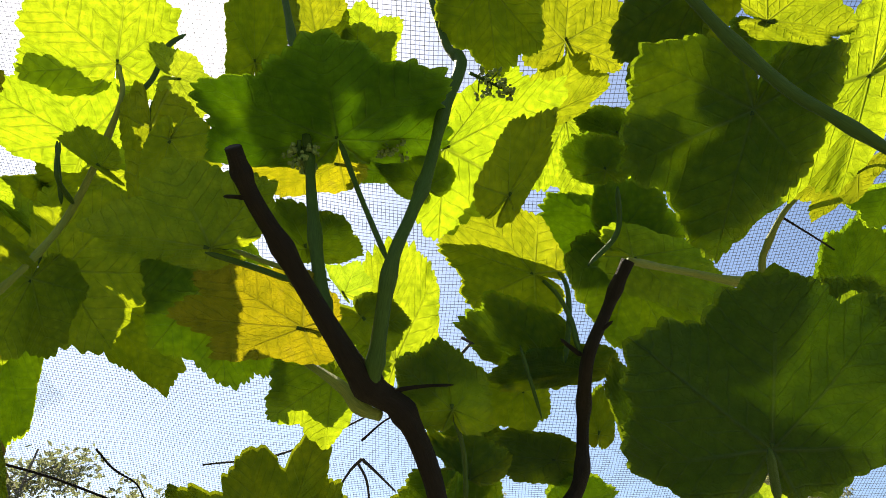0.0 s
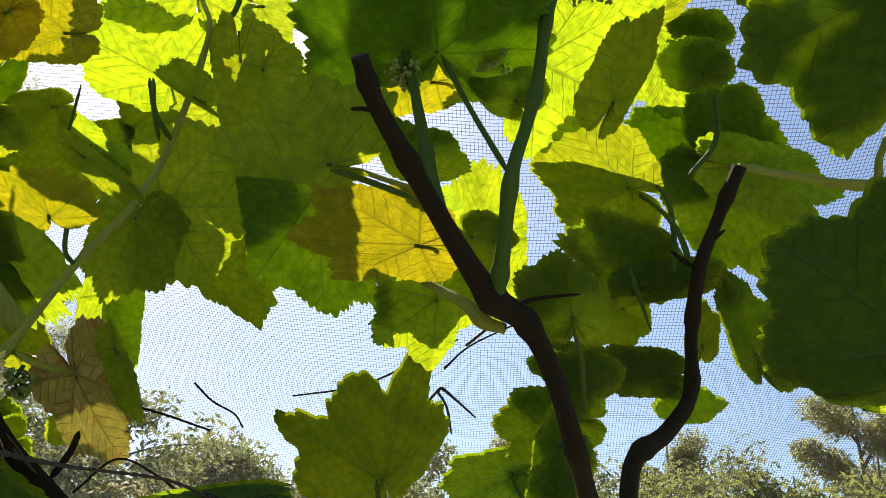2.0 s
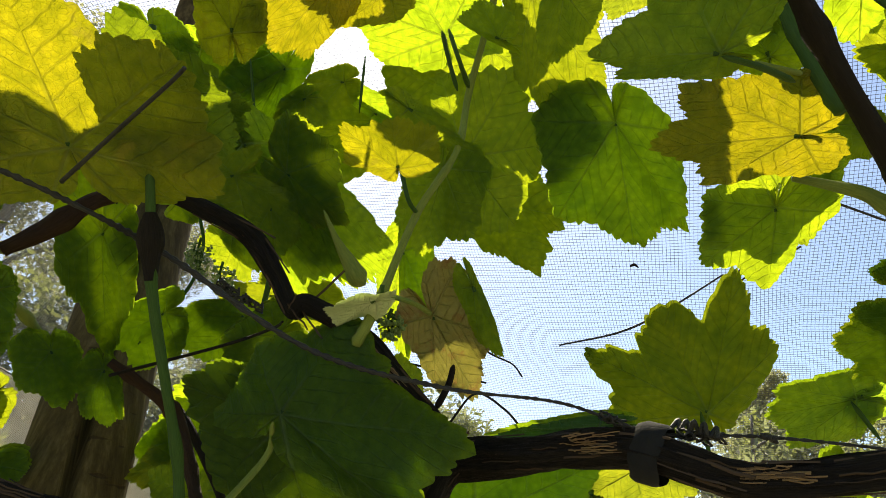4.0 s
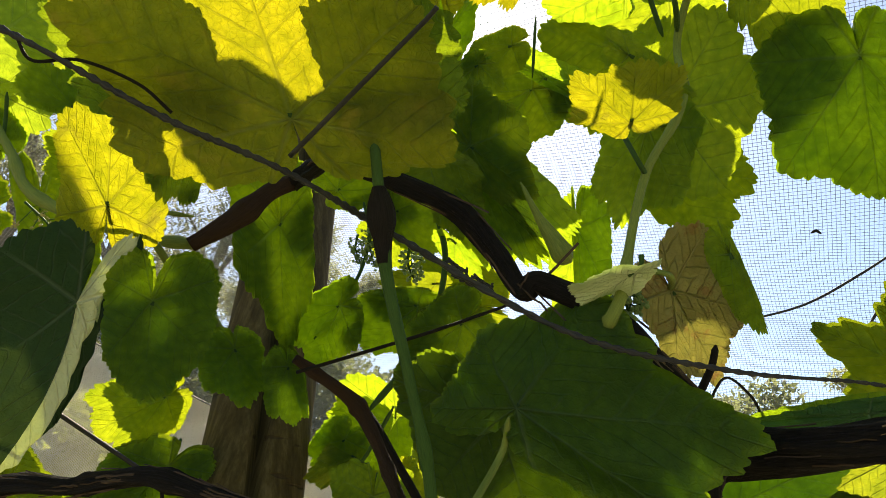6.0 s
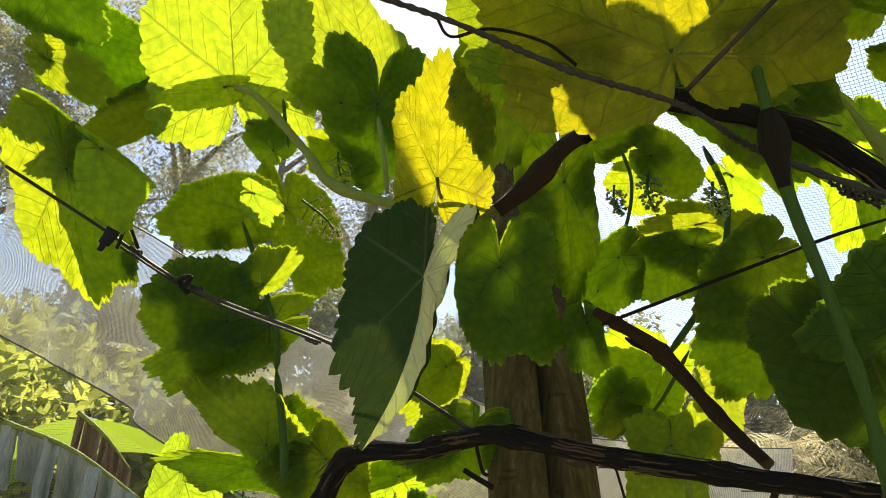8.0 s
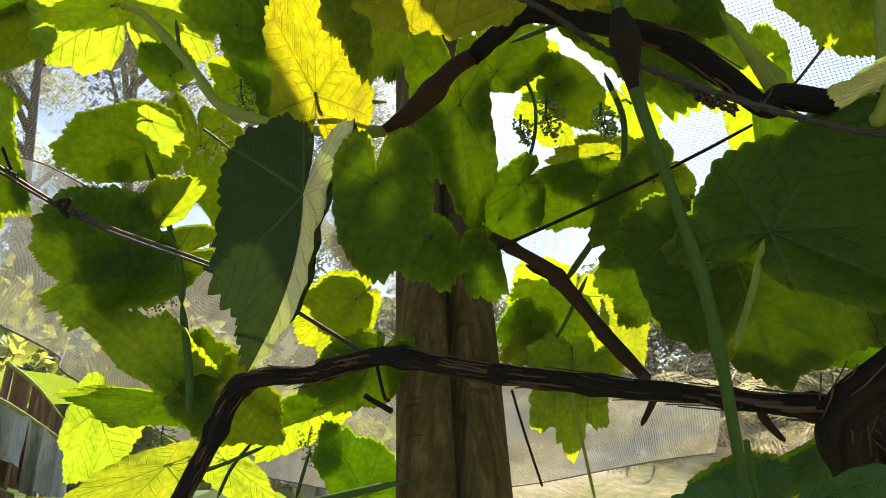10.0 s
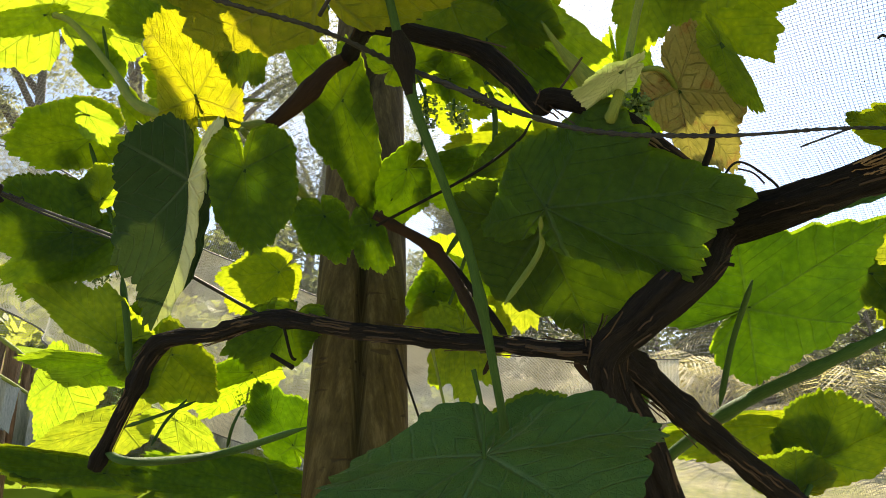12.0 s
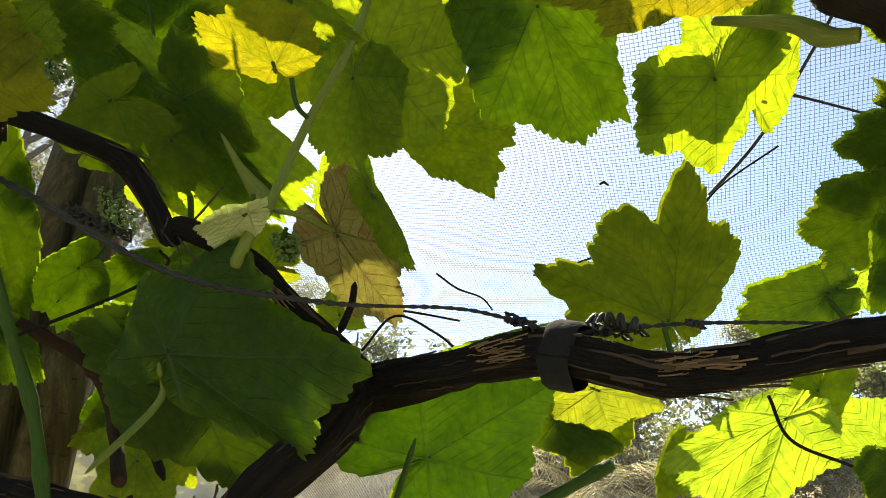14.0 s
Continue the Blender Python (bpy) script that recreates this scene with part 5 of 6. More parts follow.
def post():
    bm = bmesh.new()
    rings, sides, tall = 70, 40, 2.44
    turn = Vector((0, 0, 1)).rotation_difference(POST_WAY).to_matrix()
    rows = []
    for j in range(rings + 1):
        h = -0.3 + (tall + 0.3) * j / rings
        row = []
        for k in range(sides):
            a = 2 * math.pi * k / sides
            rad = POST_R * (1.06 - 0.05 * h) * (1 + 0.02 * noise.noise(Vector((math.cos(a), math.sin(a), h * 2))))
            crack = abs((a - math.radians(318 + 4 * math.sin(h * 3)) + math.pi) % (2 * math.pi) - math.pi)
            if crack < 0.12:
                rad *= 0.45
            row.append(bm.verts.new(turn @ Vector((rad * math.cos(a), rad * math.sin(a), h))))
        rows.append(row)
    for v in rows[-1]:
        v.co.z += 0.03 * noise.noise(v.co * 40)
    for a, b in zip(rows, rows[1:]):
        for k in range(sides):
            bm.faces.new((a[k], a[(k + 1) % sides], b[(k + 1) % sides], b[k]))
    bm.faces.new(list(reversed(rows[0])))
    bm.faces.new(rows[-1])
    ob = finish("trellis_post", bm, TIMBER)
    ob.location = POST_FOOT
    # one half of the split timber stands higher than the other
    half = bmesh.new()
    out = []
    for j in range(15):
        h = 2.30 + 0.8 * j / 14
        out.append((*(POST_WAY * h + Vector((-0.056, -0.010, 0)) * (0.8 + 0.05 * j)), 0.034 - 0.0006 * j))
    tube(half, out, 20, 0.10, 3.0)
    part("split_half", half, TIMBER, ob, "taller grey split half of the post")
    return tagged(ob, "round weathered timber trellis post with a long split", "post")


post()


# ---- wires ----
def wire(name, kind, points):
    bm = bmesh.new()
    line = smooth_line(points, 12)
    if kind == "twist":
        for ph in (0, math.pi):
            run, out = 0.0, []
            for i, q in enumerate(line):
                if i:
                    run += np.linalg.norm(q[:3] - line[i - 1][:3])
                a = run * 420 + ph
                out.append((q[0], q[1] + math.cos(a) * q[3] * 0.5, q[2] + math.sin(a) * q[3] * 0.5, q[3] * 0.62))
            tube(bm, out, 7)
    else:
        tube(bm, line, 7)
    if name == "tendril":
        return part(name, bm, STEM["dark"], VINE, "dry dark tendril")
    ob = finish(name, bm, WIRE)
    return tagged(ob, "dark twisted trellis wire" if kind == "twist" else "thin dark trellis wire", "wire", "trellis wires")


wire("trellis_wire", "twist", [(-0.673, 0.117, 1.644, 0.0018), (-0.623, 0.174, 1.627, 0.0021), (-0.581, 0.235, 1.608, 0.0022), (-0.543, 0.289, 1.598, 0.0022), (-0.520, 0.363, 1.591, 0.0028), (-0.424, 0.406, 1.534, 0.0022), (-0.343, 0.443, 1.516, 0.0018), (-0.276, 0.481, 1.515, 0.0013), (-0.242, 0.482, 1.505, 0.0013), (-0.212, 0.486, 1.495, 0.0013), (-0.179, 0.487, 1.494, 0.0012), (-0.145, 0.487, 1.493, 0.0012), (-0.095, 0.492, 1.489, 0.0011), (-0.043, 0.503, 1.484, 0.0011)])
wire("tie_wire", "thin", [(-0.437, 0.259, 1.650, 0.0013), (-0.448, 0.263, 1.646, 0.0013), (-0.487, 0.273, 1.629, 0.0014), (-0.540, 0.287, 1.606, 0.0015)])
wire("trellis_wire", "thin", [(-1.036, 0.109, 1.650, 0.0015), (-1.041, 0.192, 1.626, 0.0016), (-1.044, 0.291, 1.594, 0.0018), (-0.926, 0.363, 1.539, 0.0017), (-0.880, 0.397, 1.509, 0.0020), (-0.855, 0.500, 1.465, 0.0021)])
wire("trellis_wire", "thin", [(-1.037, 0.214, 1.611, 0.0012), (-1.044, 0.304, 1.588, 0.0014), (-0.927, 0.364, 1.536, 0.0013)])
wire("tendril", "thin", [(-0.623, 0.174, 1.627, 0.0009), (-0.621, 0.184, 1.619, 0.0009), (-0.606, 0.198, 1.625, 0.0009), (-0.587, 0.219, 1.620, 0.0009), (-0.578, 0.236, 1.611, 0.0010)])
wire("tendril", "thin", [(-0.357, 0.524, 1.449, 0.0014), (-0.373, 0.511, 1.454, 0.0014), (-0.381, 0.494, 1.481, 0.0014), (-0.366, 0.505, 1.485, 0.0010)])
wire("tendril", "thin", [(-0.112, 0.585, 1.470, 0.0011), (-0.103, 0.600, 1.445, 0.0011), (-0.070, 0.628, 1.431, 0.0011)])
# wire hook by the post, built and labelled as a tendril
wire("tendril", "thin", [(-0.903, 0.563, 1.471, 0.0020), (-0.903, 0.577, 1.436, 0.0020), (-0.899, 0.582, 1.430, 0.0020)])
wire("tendril", "thin", [(-0.738, 0.553, 1.564, 0.0018), (-0.605, 0.546, 1.587, 0.0016), (-0.525, 0.508, 1.587, 0.0014), (-0.476, 0.452, 1.571, 0.0009)])
wire("tendril", "thin", [(-0.144, 1.185, 1.848, 0.0024), (-0.098, 1.161, 1.883, 0.0016), (-0.013, 1.137, 1.920, 0.0016)])
# cords on the bird net (next three), built and labelled as trellis wire
wire("tie_wire", "thin", [(-0.114, 1.365, 1.963, 0.0034), (-0.005, 1.377, 2.077, 0.0034), (0.134, 1.375, 2.271, 0.0035), (0.185, 1.362, 2.350, 0.0035)])
wire("tie_wire", "thin", [(0.025, 1.358, 2.149, 0.0034), (0.100, 1.397, 2.130, 0.0026), (0.188, 1.443, 2.105, 0.0026)])
wire("tie_wire", "thin", [(-0.412, 1.208, 1.796, 0.0016), (-0.303, 1.238, 1.828, 0.0021), (-0.215, 1.251, 1.876, 0.0021), (-0.126, 1.260, 1.934, 0.0016)])
wire("tendril", "thin", [(-1.019, 0.222, 1.608, 0.0016), (-1.023, 0.211, 1.627, 0.0016), (-1.035, 0.210, 1.608, 0.0016)])
wire("tendril", "thin", [(-1.003, 0.262, 1.577, 0.0024), (-0.995, 0.263, 1.587, 0.0024), (-1.011, 0.261, 1.586, 0.0024), (-1.007, 0.270, 1.575, 0.0024)])
wire("tendril", "thin", [(-0.371, 0.548, 1.514, 0.0010), (-0.358, 0.574, 1.545, 0.0010), (-0.346, 0.624, 1.543, 0.0011), (-0.343, 0.672, 1.537, 0.0012)])
wire("tendril", "thin", [(-0.772, 0.626, 1.437, 0.0014), (-0.770, 0.646, 1.393, 0.0014), (-0.766, 0.669, 1.343, 0.0014)])
wire("tendril", "thin", [(-0.527, 1.057, 1.765, 0.0017), (-0.499, 1.073, 1.742, 0.0017), (-0.464, 1.084, 1.726, 0.0014), (-0.450, 1.097, 1.708, 0.0014)])
wire("tendril", "thin", [(0.292, 0.511, 1.853, 0.0011), (0.325, 0.526, 1.845, 0.0009), (0.349, 0.538, 1.840, 0.0009)])
# frayed threads on the net (next three), built and labelled as trellis wire
wire("tie_wire", "thin", [(-0.165, 1.427, 1.893, 0.0038), (-0.189, 1.443, 1.870, 0.0028), (-0.212, 1.468, 1.833, 0.0019)])
wire("tie_wire", "thin", [(-0.165, 1.427, 1.893, 0.0038), (-0.131, 1.443, 1.870, 0.0028), (-0.092, 1.463, 1.842, 0.0019)])
wire("tie_wire", "thin", [(-0.174, 1.431, 1.887, 0.0028), (-0.153, 1.452, 1.858, 0.0028), (-0.142, 1.484, 1.811, 0.0019)])
wire("tendril", "thin", [(-0.745, 1.146, 1.765, 0.0022), (-0.633, 1.160, 1.746, 0.0022), (-0.535, 1.178, 1.722, 0.0019)])
wire("tendril", "thin", [(-0.276, 1.129, 1.904, 0.0016), (-0.269, 1.130, 1.907, 0.0024), (-0.263, 1.135, 1.903, 0.0012)])
# nail by the post, built and labelled as a tendril
wire("tendril", "thin", [(-0.904, 0.547, 1.434, 0.0029), (-0.896, 0.556, 1.427, 0.0029), (-0.874, 0.556, 1.417, 0.0033)])


# ---- flower clusters, clip, ties ----
def cluster(at, way, length, spread, mat, seed, label):
    r = random.Random(seed)
    top = thing("flower_cluster", label, "flower cluster", "grape flower clusters", "", at)
    d = Vector(way).normalized()
    u = d.orthogonal().normalized()
    w = d.cross(u)
    stalk = bmesh.new()
    tube(stalk, smooth_line([(0, 0, 0, 0.0016), (*(d * length * 0.5 + u * 0.004), 0.0013), (*(d * length), 0.0006)], 6), 6)
    buds = bmesh.new()
    for k in range(16):
        t = 0.12 + 0.86 * k / 15
        a = k * 2.4
        c = d * length * t
        e = c + (u * math.cos(a) + w * math.sin(a) + d * 0.35).normalized() * spread * (1.15 - 0.8 * t) * r.uniform(0.7, 1.2)
        tube(stalk, [(*c, 0.0007), (*c.lerp(e, 0.5), 0.0006), (*e, 0.0005)], 5)
        for _ in range(7):
            p = e + Vector((r.gauss(0, 1), r.gauss(0, 1), r.gauss(0, 1))) * spread * 0.16
            bmesh.ops.create_icosphere(buds, subdivisions=1, radius=r.uniform(0.0011, 0.0021), matrix=Matrix.Translation(p))
    part("stalk", stalk, STEM["green"], top)
    tagged(part("bud_mass", buds, mat, top), kind="stuff")


cluster((-0.007, 0.413, 1.912), (0.93, 0.21, -0.30), 0.040, 0.013, FLOWER, 960, "small green grape flower cluster in bud")
cluster((-0.132, 0.391, 1.801), (0.35, 0.54, -0.77), 0.022, 0.012, FLOWER, 780, "small green grape flower cluster in bud")
cluster((-0.054, 0.409, 1.830), (-0.86, 0.28, -0.42), 0.025, 0.012, FLOWER, 960, "small green grape flower cluster in bud")
cluster((-0.667, 0.491, 1.828), (0.03, 0.48, -0.88), 0.056, 0.018, FLOWER, 355, "small green grape flower cluster in bud")
cluster((-0.686, 0.575, 1.725), (-0.16, 0.43, -0.89), 0.043, 0.014, FLOWER, 590, "small green grape flower cluster in bud")
cluster((-0.405, 0.493, 1.593), (-0.11, 0.44, -0.89), 0.022, 0.012, FLOWER, 1060, "small green grape flower cluster in bud")
cluster((-1.024, 0.445, 1.805), (-0.04, 0.43, -0.90), 0.046, 0.015, FLOWER, 855, "small green grape flower cluster in bud")
cluster((-1.064, 0.428, 1.745), (0.39, 0.66, -0.64), 0.067, 0.022, FLOWER_Y, 875, "yellow-brown grape flower cluster")
cluster((-0.761, 0.649, 1.758), (-0.06, 0.42, -0.91), 0.034, 0.012, FLOWER, 1410, "small green grape flower cluster in bud")
cluster((-1.188, 0.492, 1.582), (-0.78, -0.42, -0.47), 0.046, 0.015, FLOWER, 1090, "small green grape flower cluster in bud")
cluster((-1.427, 0.641, 1.431), (-0.19, 0.24, -0.95), 0.054, 0.018, FLOWER, 1040, "small green grape flower cluster in bud")
cluster((-1.160, 0.712, 1.431), (-0.24, 0.20, -0.95), 0.061, 0.020, FLOWER, 1295, "small green grape flower cluster in bud")
cluster((-0.640, 0.457, 1.785), (-0.15, 0.38, -0.91), 0.025, 0.012, FLOWER, 860, "small green grape flower cluster in bud")
cluster((-0.610, 0.529, 1.668), (0.01, 0.40, -0.92), 0.031, 0.012, FLOWER, 570, "small green grape flower cluster in bud")


def clip(at, rx, ry, rz):
    """A black plastic strap that holds the old arm to its wire."""
    top = thing("vine_clip", "black plastic strap tying the old vine arm to its wire", "plant tie", "", "", at)
    bm = bmesh.new()
    wide, rows = 0.0095, []
    for k in range(6):
        x = wide * (k / 2.5 - 1)
        rad = 0.0172 + (0.0006 if 0 < k < 5 else -0.0010)
        rows.append([bm.verts.new((x + 0.001 * math.sin(5 * i / 24 * 6.28), rad * math.cos(i / 24 * 6.2832) * 0.95, rad * math.sin(i / 24 * 6.2832) * 1.1)) for i in range(24)])
    for p, q in zip(rows, rows[1:]):
        for i in range(24):
            bm.faces.new((p[i], p[(i + 1) % 24], q[(i + 1) % 24], q[i]))
    part("strap", bm, CLIP, top)
    knot = bmesh.new()
    for k in range(5):
        a = k * 1.3
        tube(knot, smooth_line([(0.008 + 0.006 * k, 0.0, 0.018, 0.0016), (0.010 + 0.006 * k, 0.005 * math.cos(a), 0.025, 0.0016), (0.013 + 0.006 * k, 0.004 * math.sin(a), 0.018, 0.0014)], 5), 6)
    part("wire_knot", knot, WIRE, top, "twisted wire ends")
    top.rotation_euler = (radians(rx), radians(ry), radians(rz))


clip((-0.2126, 0.4904, 1.4831), 0, 16.0, -12.6)


def wire_knot(at, way, size=0.006):
    bm = bmesh.new()
    d = Vector(way).normalized()
    u = d.orthogonal().normalized()
    w = d.cross(u)
    line = []
    for i in range(50):
        a = i * 0.75
        p = Vector(at) + d * ((i / 49 - 0.5) * size * 2 + size * 0.3 * math.sin(i * 1.9)) + (u * math.cos(a) + w * math.sin(a)) * size * (0.30 + 0.16 * math.sin(i * 0.7)) * (1.6 if i > 46 else 1)
        line.append((*p, 0.0009))
    tube(bm, line, 6)
    tagged(finish("wire_knot", bm, WIRE), "coiled knot of dark wire round the trellis wire", "wire knot", "wire knots")


def wire_clip(at, way, size):
    """A black plastic clip clamped on the trellis wire: a folded body and a short tongue."""
    top = thing("wire_clip", "small black plastic clip clamped on the trellis wire", "clip", "", "", at)
    d = Vector(way).normalized()
    u = (Vector((0, 0, -1)) + d * d.z).normalized()
    w = d.cross(u)
    for name, length, drop, wide, thick in (("body", 1.0, (-0.35, 0.95), 0.30, 0.16), ("tongue", 0.5, (0.95, 1.5), 0.10, 0.08)):
        bm = bmesh.new()
        rows = []
        for k in range(6):
            t = k / 5
            c = u * size * (drop[0] + (drop[1] - drop[0]) * t) + w * size * 0.12 * math.sin(t * 3.1)
            half = size * length * 0.5 * (1 - 0.25 * t)
            rows.append([bm.verts.new(c + d * half * a + w * size * b) for a, b in ((-1, -wide * 0.5), (1, -wide * 0.5), (1, thick), (-1, thick))])
        for p, q in zip(rows, rows[1:]):
            for i in range(4):
                bm.faces.new((p[i], p[(i + 1) % 4], q[(i + 1) % 4], q[i]))
        bm.faces.new(list(reversed(rows[0])))
        bm.faces.new(rows[-1])
        bmesh.ops.bevel(bm, geom=list(bm.edges), offset=size * 0.03, segments=1, affect="EDGES")
        part(name, bm, CLIP, top)


wire_clip((-0.967, 0.175, 1.594), (0.6, 0.7, -0.4), 0.011)
stem("node", "dark", [(-0.513, 0.335, 1.607, 0.0040), (-0.513, 0.339, 1.597, 0.0078), (-0.5135, 0.343, 1.588, 0.0088), (-0.514, 0.347, 1.578, 0.0060), (-0.514, 0.352, 1.565, 0.0041)])
wire_knot((-0.236, 0.483, 1.503), (0.88, 0.44, -0.17), 0.0080)
wire_knot((-0.188, 0.487, 1.494), (0.93, 0.35, 0.07), 0.0090)
wire_knot((-0.177, 0.487, 1.494), (0.93, 0.36, 0.05), 0.0070)
wire_knot((-0.145, 0.487, 1.493), (0.93, 0.38, -0.00), 0.0040)
wire_knot((-1.041, 0.230, 1.614), (0.53, 0.70, -0.49), 0.0050)
wire_knot((-1.041, 0.293, 1.594), (0.60, 0.71, -0.38), 0.0070)
wire_knot((-1.023, 0.429, 1.565), (0.59, 0.70, -0.39), 0.0060)
wire_knot((-0.494, 0.405, 1.581), (0.65, 0.65, -0.40), 0.0080)
wire_knot((-0.483, 0.421, 1.575), (0.65, 0.65, -0.39), 0.0080)
wire_knot((-0.491, 0.409, 1.576), (0.64, 0.70, -0.30), 0.0070)


# ---- ground and hillside ----
def ground_height(x, y):
    d = math.hypot(x + 0.3, y)
    h = 0.24 * max(0, d - 2.2) - 0.055 * max(0, d - 9) - 0.1 * max(0, d - 16)
    left = max(0, -x - 0.2 * y) / max(d, 1e-3)
    h *= 0.9 + 0.5 * left
    h += 0.10 * max(0, d - 9) * left * max(0, 1 - d / 120)
    if y < 0:
        h *= max(0, 1 + y / 6)
    return max(h, 0) * min(1, 60 / max(d, 60)) + 0.05 * noise.noise(Vector((x * 0.7, y * 0.7, 0)))


def ground():
    m, n, l, b = material("dry earth and grass", 0.95, 0.2)
    tc = n.new("ShaderNodeTexCoord")
    t1, t2, t3 = noise_tex(n, l, 0.5, 5, tc.outputs["Object"]), noise_tex(n, l, 9, 6, tc.outputs["Object"], 0.7), noise_tex(n, l, 70, 3, tc.outputs["Object"])
    earth = ramp(n, [(0.3, (0.27, 0.225, 0.15)), (0.7, (0.46, 0.40, 0.29))])
    grass = ramp(n, [(0.3, (0.10, 0.12, 0.035)), (0.7, (0.28, 0.26, 0.11))])
    l.new(t2.outputs[0], earth.inputs[0])
    l.new(t2.outputs[0], grass.inputs[0])
    mask = ramp(n, [(0.46, (0, 0, 0)), (0.56, (1, 1, 1))])
    l.new(t1.outputs[0], mask.inputs[0])
    l.new(blend(n, l, mask.outputs[0], earth.outputs[0], grass.outputs[0]), b.inputs["Base Color"])
    bump = n.new("ShaderNodeBump")
    bump.inputs["Strength"].default_value, bump.inputs["Distance"].default_value = 0.8, 0.03
    l.new(calc(n, l, "ADD", t2.outputs[0], t3.outputs[0]), bump.inputs["Height"])
    l.new(bump.outputs[0], b.inputs["Normal"])
    bm = bmesh.new()
    hub = bm.verts.new((0, 0, ground_height(0, 0)))
    prev = None
    for j in range(1, 64):
        rad = 0.35 * 1.155 ** j
        row = []
        for k in range(96):
            a = 2 * math.pi * k / 96
            x, y = rad * math.cos(a), rad * math.sin(a)
            row.append(bm.verts.new((x, y, ground_height(x, y))))
        for k in range(96):
            if prev:
                bm.faces.new((prev[k], row[k], row[(k + 1) % 96], prev[(k + 1) % 96]))
            else:
                bm.faces.new((hub, row[k], row[(k + 1) % 96]))
        prev = row
    tagged(finish("ground", bm, m), "dry sloping earth with patchy grass", "ground", kind="structure")


ground()


# ---- bird net ----
def net(name, label, surface, us, vs, cell, radius, fine, mat=THREAD):
    """A knotted net: threads both ways over surface(u, v), each a thin three-sided strand."""
    co, fa = [], []

    def strand(points):
        base = len(co)
        last = len(points) - 1
        for i, p in enumerate(points):
            d = (points[min(i + 1, last)] - points[max(i - 1, 0)]).normalized()
            s = d.orthogonal().normalized()
            w = d.cross(s)
            for k in range(3):
                a = 2.0944 * k
                co.append(p + (s * math.cos(a) + w * math.sin(a)) * radius)
        for i in range(last):
            for k in range(3):
                a, b = base + 3 * i + k, base + 3 * i + (k + 1) % 3
                fa.append((a, b, b + 3, a + 3))

    nu, nv = int((us[1] - us[0]) / cell), int((vs[1] - vs[0]) / cell)
    for i in range(nu + 1):
        u = us[0] + i * cell
        strand([surface(u, vs[0] + (vs[1] - vs[0]) * k / fine) for k in range(fine + 1)])
    for j in range(nv + 1):
        v = vs[0] + j * cell
        strand([surface(us[0] + (us[1] - us[0]) * k / fine, v) for k in range(fine + 1)])
    me = bpy.data.meshes.new(name)
    me.from_pydata(co, [], fa)
    me.materials.append(mat)
    return tagged(new(name, me), label, "netting", kind="stuff")


def along(profile, s):
    """The point at length s along a list of (a, z)."""
    for (a, za), (b, zb) in zip(profile, profile[1:]):
        ln = math.hypot(b - a, zb - za)
        if s <= ln or (b, zb) == profile[-1]:
            t = s / ln
            return a + (b - a) * t, za + (zb - za) * t
        s -= ln


ROOF = ((-1.2, 2.75), (0.4, 2.80), (1.4, 2.45), (2.4, 1.95), (3.2, 1.45), (3.9, 0.95), (4.4, 0.70))


def roof_net(u, s):
    y, z = along(ROOF, s)
    wob = 0.06 * noise.noise(Vector((u * 1.1, s * 1.1, 3))) + 0.02 * noise.noise(Vector((u * 4, s * 4, 9)))
    return Vector((u + 0.03 * noise.noise(Vector((s * 1.7, u, 5))), y + 0.03 * noise.noise(Vector((u * 1.5, s, 1))), z + wob - 0.06 * math.cos(u * 1.6)))


net("bird_net", "fine black bird netting stretched over the vines", roof_net, (-3.0, 3.2), (0.0, 6.3), 0.0092, 0.00055, 36)


def side_net(u, s):
    x, z = along(((-1.9, 2.74), (-2.5, 2.25), (-2.9, 1.6), (-3.15, 0.9)), s)
    wob = 0.05 * noise.noise(Vector((u * 1.3, s * 1.3, 7)))
    return Vector((x + wob, u, z + wob))


# black net drawn in pale thread to look whitish with sun on it
net("bird_net", "fine bird netting hanging down beside the vines, coloured as if sunlit", side_net, (-0.6, 3.4), (0.0, 2.2), 0.0095, 0.00042, 24, SUNLIT_THREAD)


# ---- net skirt, bunched and sagging ----
def drape_material():
    m, n, l, b = material("bunched grey netting", 0.8, 0.2)
    tc = n.new("ShaderNodeTexCoord")
    b.inputs["Base Color"].default_value = (0.42, 0.40, 0.36, 1)
    tone = noise_tex(n, l, 14, 4, tc.outputs["Object"])
    col = ramp(n, [(0.3, (0.52, 0.49, 0.44)), (0.7, (0.82, 0.79, 0.73))])
    l.new(tone.outputs[0], col.inputs[0])
    l.new(col.outputs[0], b.inputs["Base Color"])
    sep = n.new("ShaderNodeSeparateXYZ")
    l.new(tc.outputs["UV"], sep.inputs[0])
    open_u = calc(n, l, "GREATER_THAN", calc(n, l, "FRACT", calc(n, l, "MULTIPLY", sep.outputs[0], 300)), 0.42)
    open_v = calc(n, l, "GREATER_THAN", calc(n, l, "FRACT", calc(n, l, "MULTIPLY", sep.outputs[1], 300)), 0.42)
    gap = calc(n, l, "MULTIPLY", calc(n, l, "MULTIPLY", open_u, open_v), calc(n, l, "LESS_THAN", tone.outputs[0], 0.64))
    clear = n.new("ShaderNodeBsdfTransparent")
    mix = n.new("ShaderNodeMixShader")
    l.new(gap, mix.inputs[0])
    l.new(b.outputs[0], mix.inputs[1])
    l.new(clear.outputs[0], mix.inputs[2])
    l.new(mix.outputs[0], n["Material Output"].inputs["Surface"])
    return m


